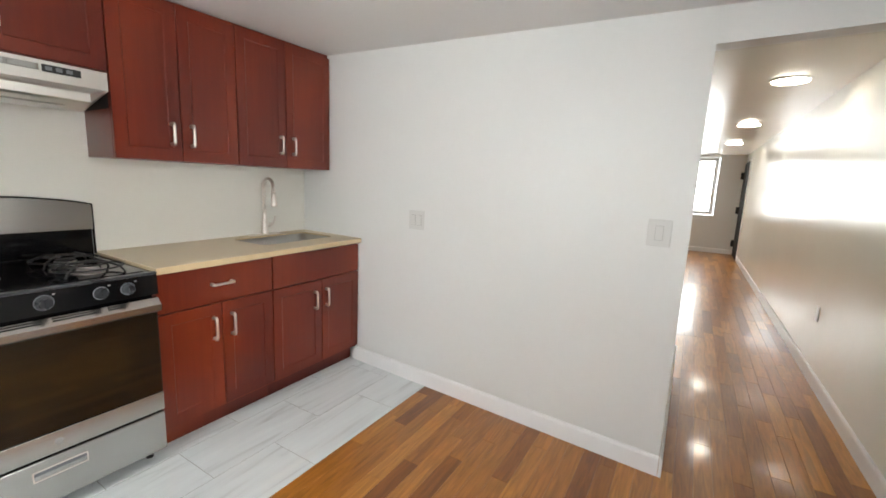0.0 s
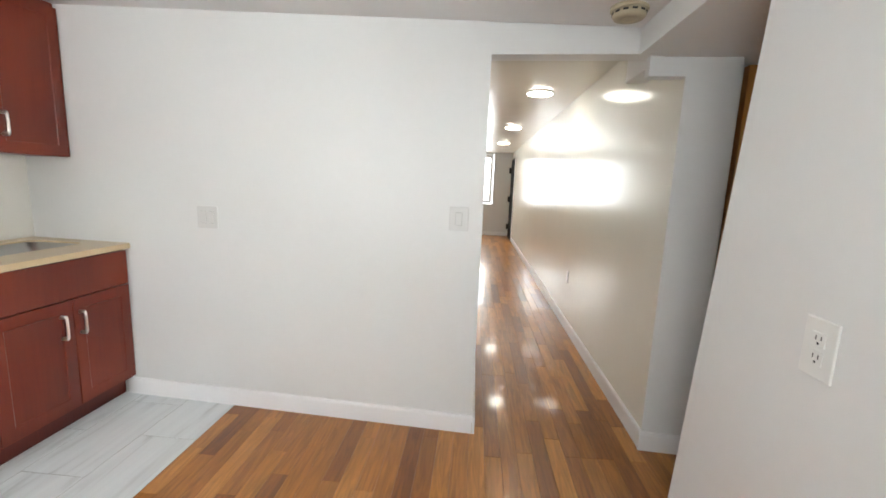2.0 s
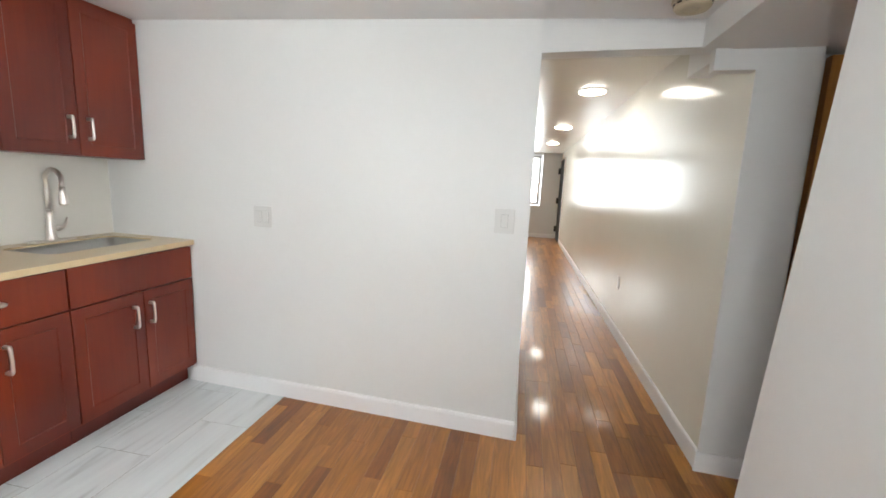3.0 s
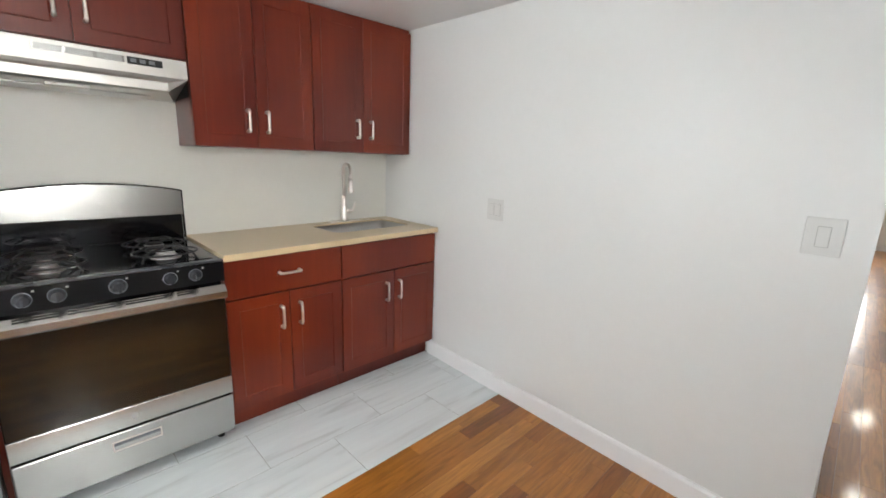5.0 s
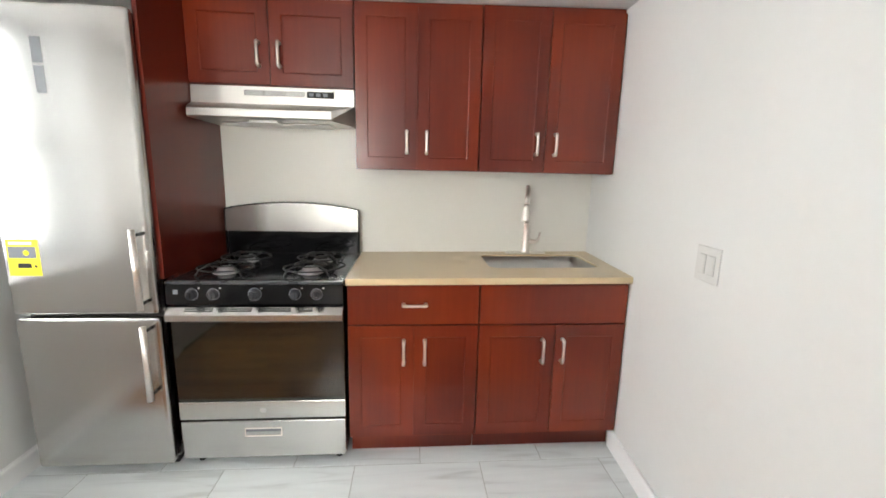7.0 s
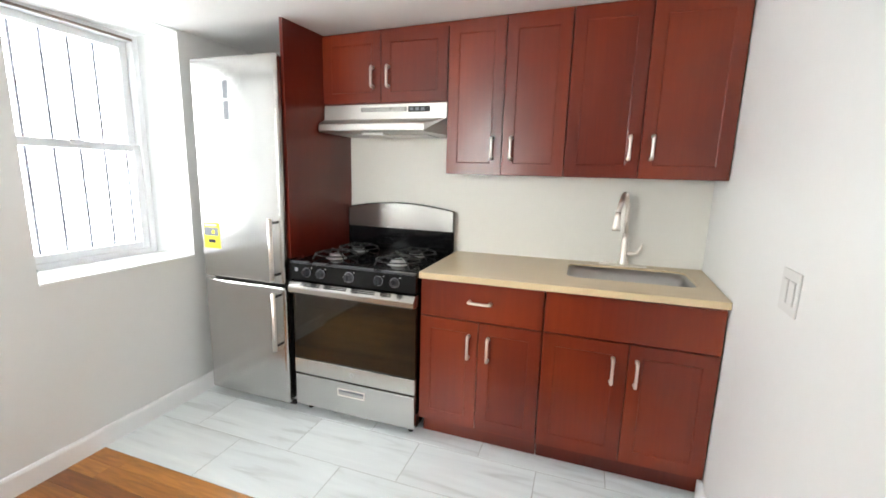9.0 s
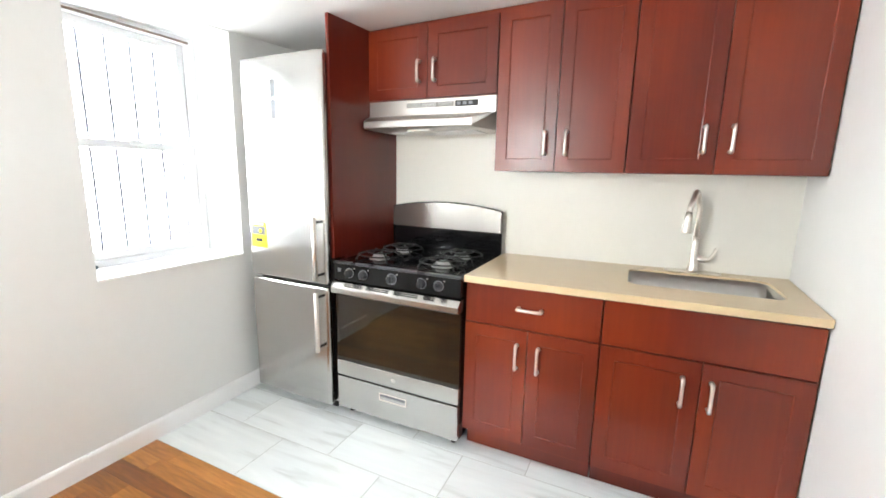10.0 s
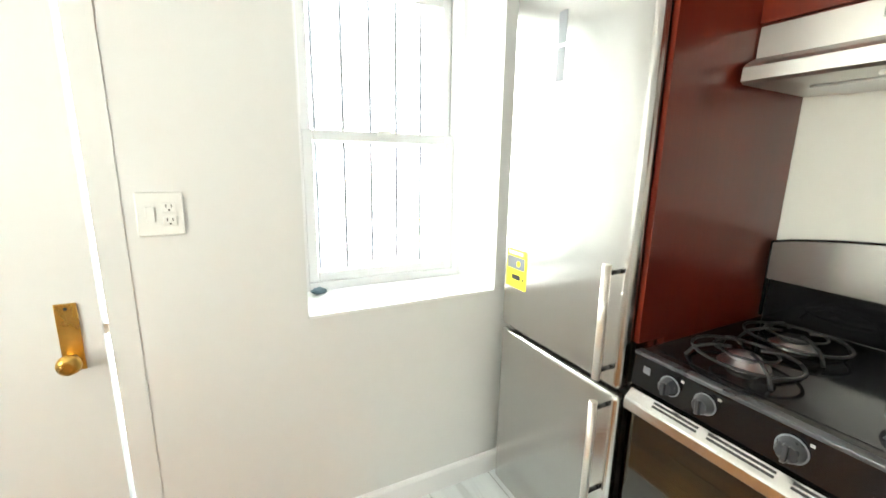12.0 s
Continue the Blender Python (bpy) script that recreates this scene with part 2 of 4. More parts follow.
# ---- builders: all meshes are written in the kitchen frame ----
def box(bm, v0, v1, u0, u1, z0, z1, bevel=0.0, segments=2):
    m = Matrix.LocRotScale(((v0 + v1) / 2, (u0 + u1) / 2, (z0 + z1) / 2), None, (abs(v1 - v0), abs(u1 - u0), abs(z1 - z0)))
    made = bmesh.ops.create_cube(bm, size=1.0, matrix=m)["verts"]
    if bevel:
        edges = list({e for v in made for e in v.link_edges})
        bmesh.ops.bevel(bm, geom=edges, offset=bevel, segments=segments, affect="EDGES", profile=0.5)
    return bm


def boxed(*args, **kw):
    return box(bmesh.new(), *args, **kw)


def prism(bm, points, z0, z1):
    """A straight block over a plan outline; z0 and z1 may be functions of the plan."""
    lo = z0 if callable(z0) else (lambda a, b: z0)
    hi = z1 if callable(z1) else (lambda a, b: z1)
    bot = [bm.verts.new((a, b, lo(a, b))) for a, b in points]
    top = [bm.verts.new((a, b, hi(a, b))) for a, b in points]
    n = len(points)
    bm.faces.new(bot)
    bm.faces.new(top)
    for i in range(n):
        bm.faces.new((bot[i], bot[(i + 1) % n], top[(i + 1) % n], top[i]))
    bmesh.ops.recalc_face_normals(bm, faces=bm.faces)
    return bm


def tube(bm, points, radius, sides=10, closed=False):
    """A round bar swept along points; radius may be a list."""
    pts = [Vector(p) for p in points]
    n = len(pts)
    rad = radius if isinstance(radius, (list, tuple)) else [radius] * n
    rings, side = [], None
    for i, p in enumerate(pts):
        d = (pts[(i + 1) % n] - pts[i - 1]) if closed or 0 < i < n - 1 else (pts[1] - pts[0] if i == 0 else pts[-1] - pts[-2])
        d.normalize()
        if side is None:
            side = d.orthogonal().normalized()
        side = (side - d * side.dot(d)).normalized()
        up = d.cross(side)
        rings.append([bm.verts.new(p + rad[i] * (math.cos(a) * side + math.sin(a) * up))
                      for a in (2 * math.pi * k / sides for k in range(sides))])
    for i in range(n if closed else n - 1):
        a, b = rings[i], rings[(i + 1) % n]
        for k in range(sides):
            f = bm.faces.new((a[k], a[(k + 1) % sides], b[(k + 1) % sides], b[k]))
            f.smooth = True
    if not closed:
        bm.faces.new(rings[0][::-1])
        bm.faces.new(rings[-1])
    bmesh.ops.recalc_face_normals(bm, faces=bm.faces)
    return bm


def disc(bm, v, u, z, profile, axis="z", sides=28):
    """A turned shape: profile of (radius, height) along an axis from (v, u, z)."""
    rings = []
    for r, hgt in profile:
        ring = []
        for k in range(sides):
            a = 2 * math.pi * k / sides
            c, s = r * math.cos(a), r * math.sin(a)
            p = {"z": (v + c, u + s, z + hgt), "v": (v + hgt, u + c, z + s), "u": (v + c, u + hgt, z + s)}[axis]
            ring.append(bm.verts.new(p))
        rings.append(ring)
    for a, b in zip(rings, rings[1:]):
        for k in range(sides):
            bm.faces.new((a[k], a[(k + 1) % sides], b[(k + 1) % sides], b[k])).smooth = True
    bm.faces.new(rings[0])
    bm.faces.new(rings[-1])
    bmesh.ops.recalc_face_normals(bm, faces=bm.faces)
    return bm


def finish(name, bm, mat, origin=(0, 0, 0)):
    bmesh.ops.translate(bm, verts=bm.verts, vec=-Vector(origin))
    me = bpy.data.meshes.new(name)
    bm.to_mesh(me)
    bm.free()
    me.materials.append(mat)
    return new(name, me)


def structure(name, bm, mat, label="", category=""):
    ob = finish(name, bm, mat)
    ob.matrix_world = KM
    return tagged(ob, label, category, kind="structure")


def single(name, bm, mat, base, label, category, group="", kind=""):
    """A thing that is one mesh."""
    ob = finish(name, bm, mat, base)
    ob.matrix_world = KM @ Matrix.Translation(base)
    return tagged(ob, label, category, group, kind)


def thing(name, base, label, category, group="", kind=""):
    ob = new(name)
    ob.empty_display_size = 0.1
    ob.matrix_world = KM @ Matrix.Translation(base)
    ob["base"] = base
    return tagged(ob, label, category, group, kind)


def part(name, bm, mat, parent, label=""):
    """One mesh under a thing or under a part."""
    base = Vector(parent["base"]) if "base" in parent else Vector(parent.parent["base"])
    ob = finish(name, bm, mat, base)
    ob.parent = parent
    if label:
        ob["label"] = label
    return ob


def ceiling_z(v, u):
    return 2.25 - 0.048 * (v - 0.46) + 0.02 * u


def high(v, u):
    return 2.62


# ---- structure ----
BACK = 0.145
W0, W1 = at_world(-2.0, 3.678), at_world(0.998, 3.678)
structure("wall_white", prism(bmesh.new(), [W0, W1, (2.853, 1.55), (-0.12, 1.55)], 0, 2.5), PAINT,
          "smooth white painted partition wall between kitchen and corridor", "wall")
structure("wall_kitchen", boxed(-0.14, BACK, -3.3, 0.3, 0, 2.5), CREAM, "cream-white painted wall behind the kitchen cabinets", "wall")
# window wall: pieces round the window and the door
bmw = bmesh.new()
box(bmw, -0.13, 0.826, -3.30, -2.88, 0, 2.5)
box(bmw, 0.826, 1.596, -3.30, -2.88, 0, 0.885)
box(bmw, 0.826, 1.596, -3.30, -2.88, 2.165, 2.5)
box(bmw, 1.596, 2.142, -3.30, -2.88, 0, 2.5)
box(bmw, 2.142, 2.960, -3.30, -2.88, 2.05, 2.5)
box(bmw, 2.960, 3.70, -3.30, -2.88, 0, 2.5)
structure("wall_window", bmw, PAINT, "white painted wall with a deep window reveal", "wall")
NW = 3.526
bmo = bmesh.new()
box(bmo, NW, NW + 0.20, -2.90, -2.26, 0, 2.5)
box(bmo, NW, NW + 0.20, -2.26, -1.70, 0, 0.89)
box(bmo, NW, NW + 0.20, -2.26, -1.70, 2.12, 2.5)
ends = [(NW, -1.70, 0), (NW + 0.12, -1.70, 0), (NW + 0.12, -1.70, 2.5), (NW, -1.70, 2.5)]
lean = lambda z: -1.035 - 0.1 * (z - 1.05)
a = [bmo.verts.new(p) for p in ends]
b = [bmo.verts.new((p[0], lean(p[2]), p[2])) for p in ends]
bmo.faces.new(a)
bmo.faces.new(b)
for i in range(4):
    bmo.faces.new((a[i], a[(i + 1) % 4], b[(i + 1) % 4], b[i]))
bmesh.ops.recalc_face_normals(bmo, faces=bmo.faces)
structure("wall_outlet", bmo, PAINT, "white painted wall end beside a recessed doorway", "wall")
lintel = [at_world(0.99, 3.694), at_world(1.99, 3.694), at_world(1.99, 3.80), at_world(0.99, 3.80)]
structure("lintel", prism(bmesh.new(), lintel, 1.988, 2.5), PAINT, "white painted lintel over the corridor opening", "lintel")
structure("wall_header", boxed(NW + 0.001, NW + 0.12, -1.07, -0.215, 1.98, 2.5), PAINT, "white painted header over the recess", "wall")
stub = [at_world(1.735, 3.712), at_world(1.91, 3.712), at_world(1.91, 3.775), at_world(1.735, 3.775)]
structure("lintel_bracket", prism(bmesh.new(), stub, 1.895, 1.9875), PAINT, "small white boxed corner under the lintel", "trim")
CW = 3.760
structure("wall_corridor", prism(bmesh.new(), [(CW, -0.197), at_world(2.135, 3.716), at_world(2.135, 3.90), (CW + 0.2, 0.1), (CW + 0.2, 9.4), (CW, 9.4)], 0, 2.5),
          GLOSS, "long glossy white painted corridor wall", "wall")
structure("wall_pillar_face", prism(bmesh.new(), [at_world(1.8975, 3.7125), at_world(2.1375, 3.7125), at_world(2.1375, 3.716), at_world(1.8975, 3.716)], 0, 1.979),
          PAINT, "white painted end of the corridor wall", "wall")
structure("wall_niche_back", prism(bmesh.new(), [at_world(2.135, 3.83), at_world(3.1, 3.83), at_world(3.1, 3.95), at_world(2.135, 3.95)], 0, 2.5),
          PAINT, "white painted wall around a recessed door", "wall")
structure("wall_niche_side", boxed(4.75, 4.87, -1.66, 0.3, 0, 2.5), PAINT, "white painted wall of the recess", "wall")
structure("wall_niche_front", boxed(NW + 0.12, 4.75, -1.66, -1.56, 0, 2.5), PAINT, "white painted wall of the recess", "wall")
structure("wall_end", boxed(2.0, 2.2, 9.2, 9.4, 0, 2.5), PAINT, "white painted pier between the front windows", "wall")
bme = bmesh.new()
box(bme, 3.27, CW, 9.2, 9.4, 0, 2.5)
box(bme, 2.2, 3.27, 9.2, 9.4, 0, 0.86)
box(bme, 2.2, 3.27, 9.2, 9.4, 2.20, 2.5)
box(bme, 0.73, 2.0, 9.2, 9.4, 0, 0.86)
box(bme, 0.73, 2.0, 9.2, 9.4, 2.20, 2.5)
box(bme, -0.3, 0.73, 9.2, 9.4, 0, 2.5)
structure("wall_front", bme, PAINT, "white painted front wall with tall windows", "wall")
structure("wall_living", boxed(-0.3, -0.14, 1.5, 9.4, 0, 2.5), PAINT, "white painted side wall of the front room", "wall")

structure("ceiling", prism(bmesh.new(), [(-0.14, -3.3), (NW + 0.02, -3.3), (NW + 0.02, -0.22), W1, W0], ceiling_z, high), CEIL,
          "white painted kitchen ceiling", "ceiling")
structure("ceiling_niche", boxed(NW + 0.121, 4.87, -1.66, 0.3, 1.981, 2.4), CEIL, "low white painted ceiling of the recess", "ceiling")
structure("ceiling_corridor", prism(bmesh.new(), [(2.80, -0.01), (3.96, -0.01), (3.96, 9.4), (-0.3, 9.4), (-0.3, 1.5), (2.80, 1.5)], 2.25, 2.62),
          GLOSSCEIL, "glossy white painted corridor ceiling, slightly wavy", "ceiling")

TL = 1.435
structure("subfloor", boxed(-0.3, 4.9, -3.3, 9.4, -0.20, -0.012), SUBFLOOR, "dark joints under the floor boards", "floor")
tile_floor = structure("floor_tile", prism(bmesh.new(), [(BACK, -2.88), (TL - 0.001, -2.88), (TL - 0.001, -0.09), (BACK, -0.0091)], -0.010, -0.0015), GROUT,
                       "pale grey marble-look porcelain tiles with thin grout", "floor")


def baseboard(name, a, b, inward, label="white painted baseboard"):
    """A board from a to b in plan, with a chamfered top."""
    a, b = Vector(a), Vector(b)
    n = Vector(inward).normalized()
    bm = bmesh.new()
    prof = [(0.0015, 0.0), (0.016, 0.0), (0.016, 0.088), (0.011, 0.100), (0.0015, 0.103)]
    ends = [[bm.verts.new((p.x + n.x * o, p.y + n.y * o, z)) for o, z in prof] for p in (a, b)]
    for i in range(5):
        bm.faces.new((ends[0][i], ends[0][(i + 1) % 5], ends[1][(i + 1) % 5], ends[1][i]))
    bm.faces.new(ends[0])
    bm.faces.new(ends[1])
    bmesh.ops.recalc_face_normals(bm, faces=bm.faces)
    return structure(name, bm, TRIM, label, "baseboard")


Wb = at_world(-1.13, 3.678)
baseboard("baseboard", Wb, W1, (-0.0628, -1))
baseboard("baseboard", (2.853, -0.195), (2.853, 1.55), (1, 0))
baseboard("baseboard", (0.72, -2.88), (2.07, -2.88), (0, 1))
baseboard("baseboard", (CW, -0.205), (CW, 8.2), (-1, 0))
baseboard("baseboard", at_world(1.885, 3.7125), at_world(2.1375, 3.7125), (-0.0628, -1))
baseboard("baseboard", at_world(2.139, 3.83), at_world(2.19, 3.83), (-0.0628, -1))
baseboard("baseboard", (0.0, 9.2), (CW, 9.2), (0, -1))
baseboard("baseboard", (NW, -2.86), (NW, -0.96), (-1, 0))

# outside, beyond the windows
structure("light_well", boxed(4.2, 4.3, -3.3, -1.67, -0.2, 2.6), PAINT, "white painted wall of the light well", "wall")
for n, (u, c) in enumerate(((-6.5, 1.5), (13.0, 1.5))):
    ob = structure("backdrop", boxed(c - 7, c + 7, u - 0.05, u + 0.05, -1.5, 7), OUTSIDE, "bright overcast daylight outside the windows", "backdrop")
structure("ground", boxed(-40, 40, -60, 60, -1.7, -1.5), GROUT, "grey ground outside", "ground")


# ---- windows ----
def sash_window(name, v0, v1, z0, z1, u, face, label):
    """Double-hung window in the plane y = u; face is +1 when the room lies towards +y."""
    w = thing(name, (0.5 * (v0 + v1), u, z0), label, "window", kind="structure")
    f = 0.035
    bm = bmesh.new()
    for a in ((v0, v0 + f, z0, z1), (v1 - f, v1, z0, z1), (v0 + f, v1 - f, z1 - f, z1), (v0 + f, v1 - f, z0, z0 + f)):
        box(bm, a[0], a[1], u - 0.05, u + 0.05, a[2], a[3], 0.003, 1)
    part("window_frame", bm, VINYL, w)
    mid = z0 + 0.5 * (z1 - z0)
    # thin dark strip paints the shaded gap line under the window head
    part("head_gap", boxed(v0 + f, v1 - f, u + face * 0.051, u + face * 0.058, z1 - f, z1 - f + 0.012), HEAD_GAP, w, "dark brown strip for the shaded gap under the head")
    for low in (True, False):
        a, b = (z0 + f, mid + 0.022) if low else (mid - 0.022, z1 - f)
        c = u + face * (0.024 if low else -0.014)
        s = 0.042
        bm = bmesh.new()
        l, r = v0 + f + 0.001, v1 - f - 0.001
        for p in ((l, l + s, a, b), (r - s, r, a, b), (l + s, r - s, b - s, b), (l + s, r - s, a, a + s)):
            box(bm, p[0], p[1], c - 0.017, c + 0.017, p[2], p[3], 0.004, 1)
        sash = part("sash", bm, VINYL, w)
        pane = part("pane", boxed(l + s - 0.005, r - s + 0.005, c - 0.003, c + 0.003, a + s - 0.005, b - s + 0.005), GLASS, sash)
        pane.visible_shadow = False
        if low:
            part("latch", boxed(0.5 * (l + r) - 0.03, 0.5 * (l + r) + 0.03, c + face * 0.017, c + face * 0.034, b - 0.022, b + 0.006, 0.004), VINYL, w)
    return w


sash_window("window_1", 0.845, 1.580, 0.893, 2.150, -3.215, 1, "white vinyl double-hung window with a deep white reveal")
sash_side = sash_window("window_4", -2.255, -1.705, 0.895, 2.115, -3.66, 1, "white vinyl double-hung window in the side wall")
sash_side.matrix_world = KM @ Matrix.Rotation(radians(90), 4, "Z") @ Matrix.Translation((-1.98, -3.66, 0.895))
sash_window("window_2", 2.22, 3.25, 0.88, 2.19, 9.30, -1, "white double-hung front window, bright with daylight")
sash_window("window_3", 0.75, 1.98, 0.88, 2.19, 9.30, -1, "white double-hung front window, bright with daylight")
single("window_sill", boxed(0.829, 1.593, -3.16, -2.872, 0.8855, 0.897, 0.003), TRIM, (1.2, -3.0, 0.886),
       "white painted window sill in the deep reveal", "window sill", kind="structure")

grille = thing("window_grille", (1.21, -3.36, 0.9), "pale painted iron security bars outside the window", "window bars")
for k in range(6):
    v = 0.842 + 0.124 * k
    part("bar", tube(bmesh.new(), [(v, -3.36, 0.86), (v, -3.36, 2.25)], 0.008, 8), BAR, grille)
for z in (0.84, 2.20):
    part("cross_bar", boxed(0.80, 1.64, -3.367, -3.301, z - 0.012, z + 0.012, 0.002), BAR, grille)

# cloth left on the sill
bmc = bmesh.new()
bmesh.ops.create_icosphere(bmc, subdivisions=3, radius=1.0)
for vert in bmc.verts:
    k = 1 + 0.35 * noise.noise(vert.co * 2.1)
    vert.co = Vector((vert.co.x * 0.030 * k, vert.co.y * 0.020 * k, vert.co.z * 0.014 * k)) + Vector((1.52, -3.10, 0.913))
single("cleaning_cloth", bmc, BLUE, (1.52, -3.10, 0.897), "small crumpled blue-grey cloth on the window sill", "cloth")

# ---- doors ----
door1 = thing("door_1", (2.55, -2.90, 0), "closed white painted door with a brass knob plate and glazed upper panel", "door", kind="structure")
bml = bmesh.new()
for p in ((2.160, 2.410, 0.008, 2.035), (2.868, 2.953, 0.008, 2.035), (2.410, 2.868, 0.008, 0.945), (2.410, 2.868, 1.895, 2.035)):
    box(bml, p[0], p[1], -2.935, -2.895, p[2], p[3])
part("leaf", bml, PAINT, door1)
glazing = part("pane", boxed(2.411, 2.867, -2.920, -2.914, 0.946, 1.894), GLASS, door1)
glazing.visible_shadow = False
bmd = bmesh.new()
disc(bmd, 2.232, -2.895, 0.868, [(0.004, 0.0), (0.012, 0.002), (0.012, 0.022), (0.024, 0.032), (0.029, 0.045), (0.026, 0.058), (0.012, 0.064)], "u", 24)
plate = part("knob_plate", boxed(2.207, 2.257, -2.895, -2.890, 0.832, 1.030, 0.002), BRASS, door1, "aged brass plate")
part("knob", bmd, BRASS, plate, "round brass knob")
part("screw", disc(bmesh.new(), 2.232, -2.890, 1.015, [(0.0045, 0), (0.0045, 0.0012), (0.002, 0.0015)], "u", 12), DARK, plate)
part("latch", boxed(2.1445, 2.160, -2.925, -2.903, 0.925, 0.955, 0.001), NICKEL, door1, "nickel latch bolt")
for a in ((2.072, 2.141, 0.0, 2.12), (2.961, 3.030, 0.0, 2.12)):
    structure("trim", boxed(a[0], a[1], -2.879, -2.8775, a[2], min(a[3], 2.10), 0.001), PAINT, "flat white painted door casing", "trim")
structure("trim", boxed(2.141, 2.961, -2.879, -2.8775, 2.051, 2.10, 0.001), PAINT, "flat white painted door casing", "trim")

da, db = at_world(2.20, 3.83), at_world(2.96, 3.83)
door2 = thing("door_2", (0.5 * (da[0] + db[0]), da[1], 0), "closed honey-coloured wooden door in the recess", "door", kind="structure")
part("leaf", prism(bmesh.new(), [at_world(2.20, 3.78), at_world(2.96, 3.78), at_world(2.96, 3.828), at_world(2.20, 3.828)], 0.008, 1.965), OAKDOOR, door2)
part("hinge", tube(bmesh.new(), [(*at_world(2.196, 3.776), 1.03), (*at_world(2.196, 3.776), 1.11)], 0.008, 10), DARK, door2, "black hinge")

door3 = thing("door_3", (CW, 8.6, 0), "dark steel entry door with three black hinges", "door", kind="structure")
part("leaf", boxed(CW - 0.030, CW - 0.002, 8.25, 9.05, 0.01, 2.05, 0.003), DOORDARK, door3)
part("frame", boxed(CW - 0.016, CW - 0.001, 8.21, 8.249, 0, 2.10, 0.002), TRIM, door3, "white door frame")
for z in (0.28, 1.02, 1.78):
    part("hinge", boxed(CW - 0.085, CW - 0.030, 8.98, 9.05, z - 0.075, z + 0.075, 0.005), DARK, door3, "black hinge")


# ---- kitchen cabinets ----
def shaker(u0, u1, z0, z1, v, depth=0.019, stile=0.082):
    """A framed door or drawer front whose face lies at v."""
    bm = boxed(v - depth, v, u0, u1, z0, z1)
    bm.faces.ensure_lookup_table()
    front = [f for f in bm.faces if f.normal.x > 0.9]
    outer = [e for f in front for e in f.edges]
    if stile:
        bmesh.ops.inset_region(bm, faces=front, thickness=stile, depth=0)
        bmesh.ops.inset_region(bm, faces=front, thickness=0.006, depth=-0.0035)
    bmesh.ops.bevel(bm, geom=[e for e in outer if e.is_valid], offset=0.0018, segments=2, affect="EDGES")
    return bm


def pull(parent, u, z, v, upright=True, length=0.112):
    """A satin bar pull with two stout feet."""
    h = length / 2
    path = [(-h + 0.004, 0.0004), (-h + 0.004, 0.014), (-h + 0.002, 0.024), (-h + 0.010, 0.029), (-h * 0.5, 0.0305), (0, 0.031),
            (h * 0.5, 0.0305), (h - 0.010, 0.029), (h - 0.002, 0.024), (h - 0.004, 0.014), (h - 0.004, 0.0004)]
    radii = [0.010, 0.009, 0.0085, 0.008, 0.0072, 0.007, 0.0072, 0.008, 0.0085, 0.009, 0.010]
    pts = [(v + d, u, z + k) if upright else (v + d, u + k, z) for k, d in path]
    bm = tube(bmesh.new(), pts, radii, 8)
    part("handle", bm, NICKEL, parent, "satin nickel bar handle")


def wall_cabinet(u0, u1, z0, split, handles, hz, label):
    vf = 0.46
    c = thing("wall_cabinet", (vf / 2, 0.5 * (u0 + u1), z0), label, "kitchen cabinet", "wall cabinets")
    top = lambda a, b: ceiling_z(a, b) - 0.002
    bm = prism(bmesh.new(), [(BACK + 0.002, u0 + 0.001), (vf - 0.021, u0 + 0.001), (vf - 0.021, u1 - 0.001), (BACK + 0.002, u1 - 0.001)], z0, top)
    part("body", bm, CHERRY, c)
    t = ceiling_z(vf, u0) - 0.012
    for (a, b), hu in zip(((u0, split), (split, u1)), handles):
        d = part("door", shaker(a + 0.0015, b - 0.0015, z0 + 0.002, t, vf), CHERRY, c)
        pull(d, hu, hz, vf)
    return c


wall_cabinet(-1.397, -0.767, 1.425, -1.088, (-1.139, -1.038), 1.563, "tall cherry-stained wall cabinet with two shaker doors")
wall_cabinet(-0.765, -0.033, 1.425, -0.418, (-0.466, -0.366), 1.570, "cherry-stained two-door wall cabinet over the sink")
wall_cabinet(-2.186, -1.400, 1.812, -1.800, (-1.850, -1.753), 1.954, "short cherry-stained wall cabinet above the range hood")


def base_cabinet(u0, u1, split, handles, drawer_pull, label):
    vf = 0.775
    c = thing("base_cabinet", (vf / 2, 0.5 * (u0 + u1), 0), label, "kitchen cabinet", "base cabinets")
    part("body", boxed(BACK + 0.003, vf - 0.020, u0 + 0.001, u1 - 0.001, 0.105, 0.70 if not drawer_pull else 0.899), CHERRY, c)
    if not drawer_pull:
        part("rail", boxed(vf - 0.06, vf - 0.020, u0 + 0.001, u1 - 0.001, 0.701, 0.903), CHERRY, c)
        part("side_panel", boxed(BACK + 0.003, vf - 0.061, u1 - 0.02, u1 - 0.001, 0.701, 0.903), CHERRY, c)
    part("toe_kick", boxed(0.20, 0.700, u0 + 0.001, u1 - 0.001, 0.0, 0.104), CHERRY, c)
    d = part("drawer_front", shaker(u0 + 0.0025, u1 - 0.0025, 0.703, 0.896 if drawer_pull else 0.899, vf, stile=0), CHERRY, c)
    if drawer_pull:
        pull(d, drawer_pull, 0.803, vf, upright=False)
    for (a, b), hu in zip(((u0, split), (split, u1)), handles):
        d = part("door", shaker(a + 0.0015, b - 0.0015, 0.120, 0.697, vf), CHERRY, c)
        pull(d, hu, 0.567, vf, length=0.12)


base_cabinet(-1.408, -0.786, -1.097, (-1.144, -1.044), -1.093, "cherry-stained base cabinet with a drawer and two doors")
base_cabinet(-0.784, -0.053, -0.405, (-0.469, -0.369), None, "cherry-stained sink base cabinet with two doors")

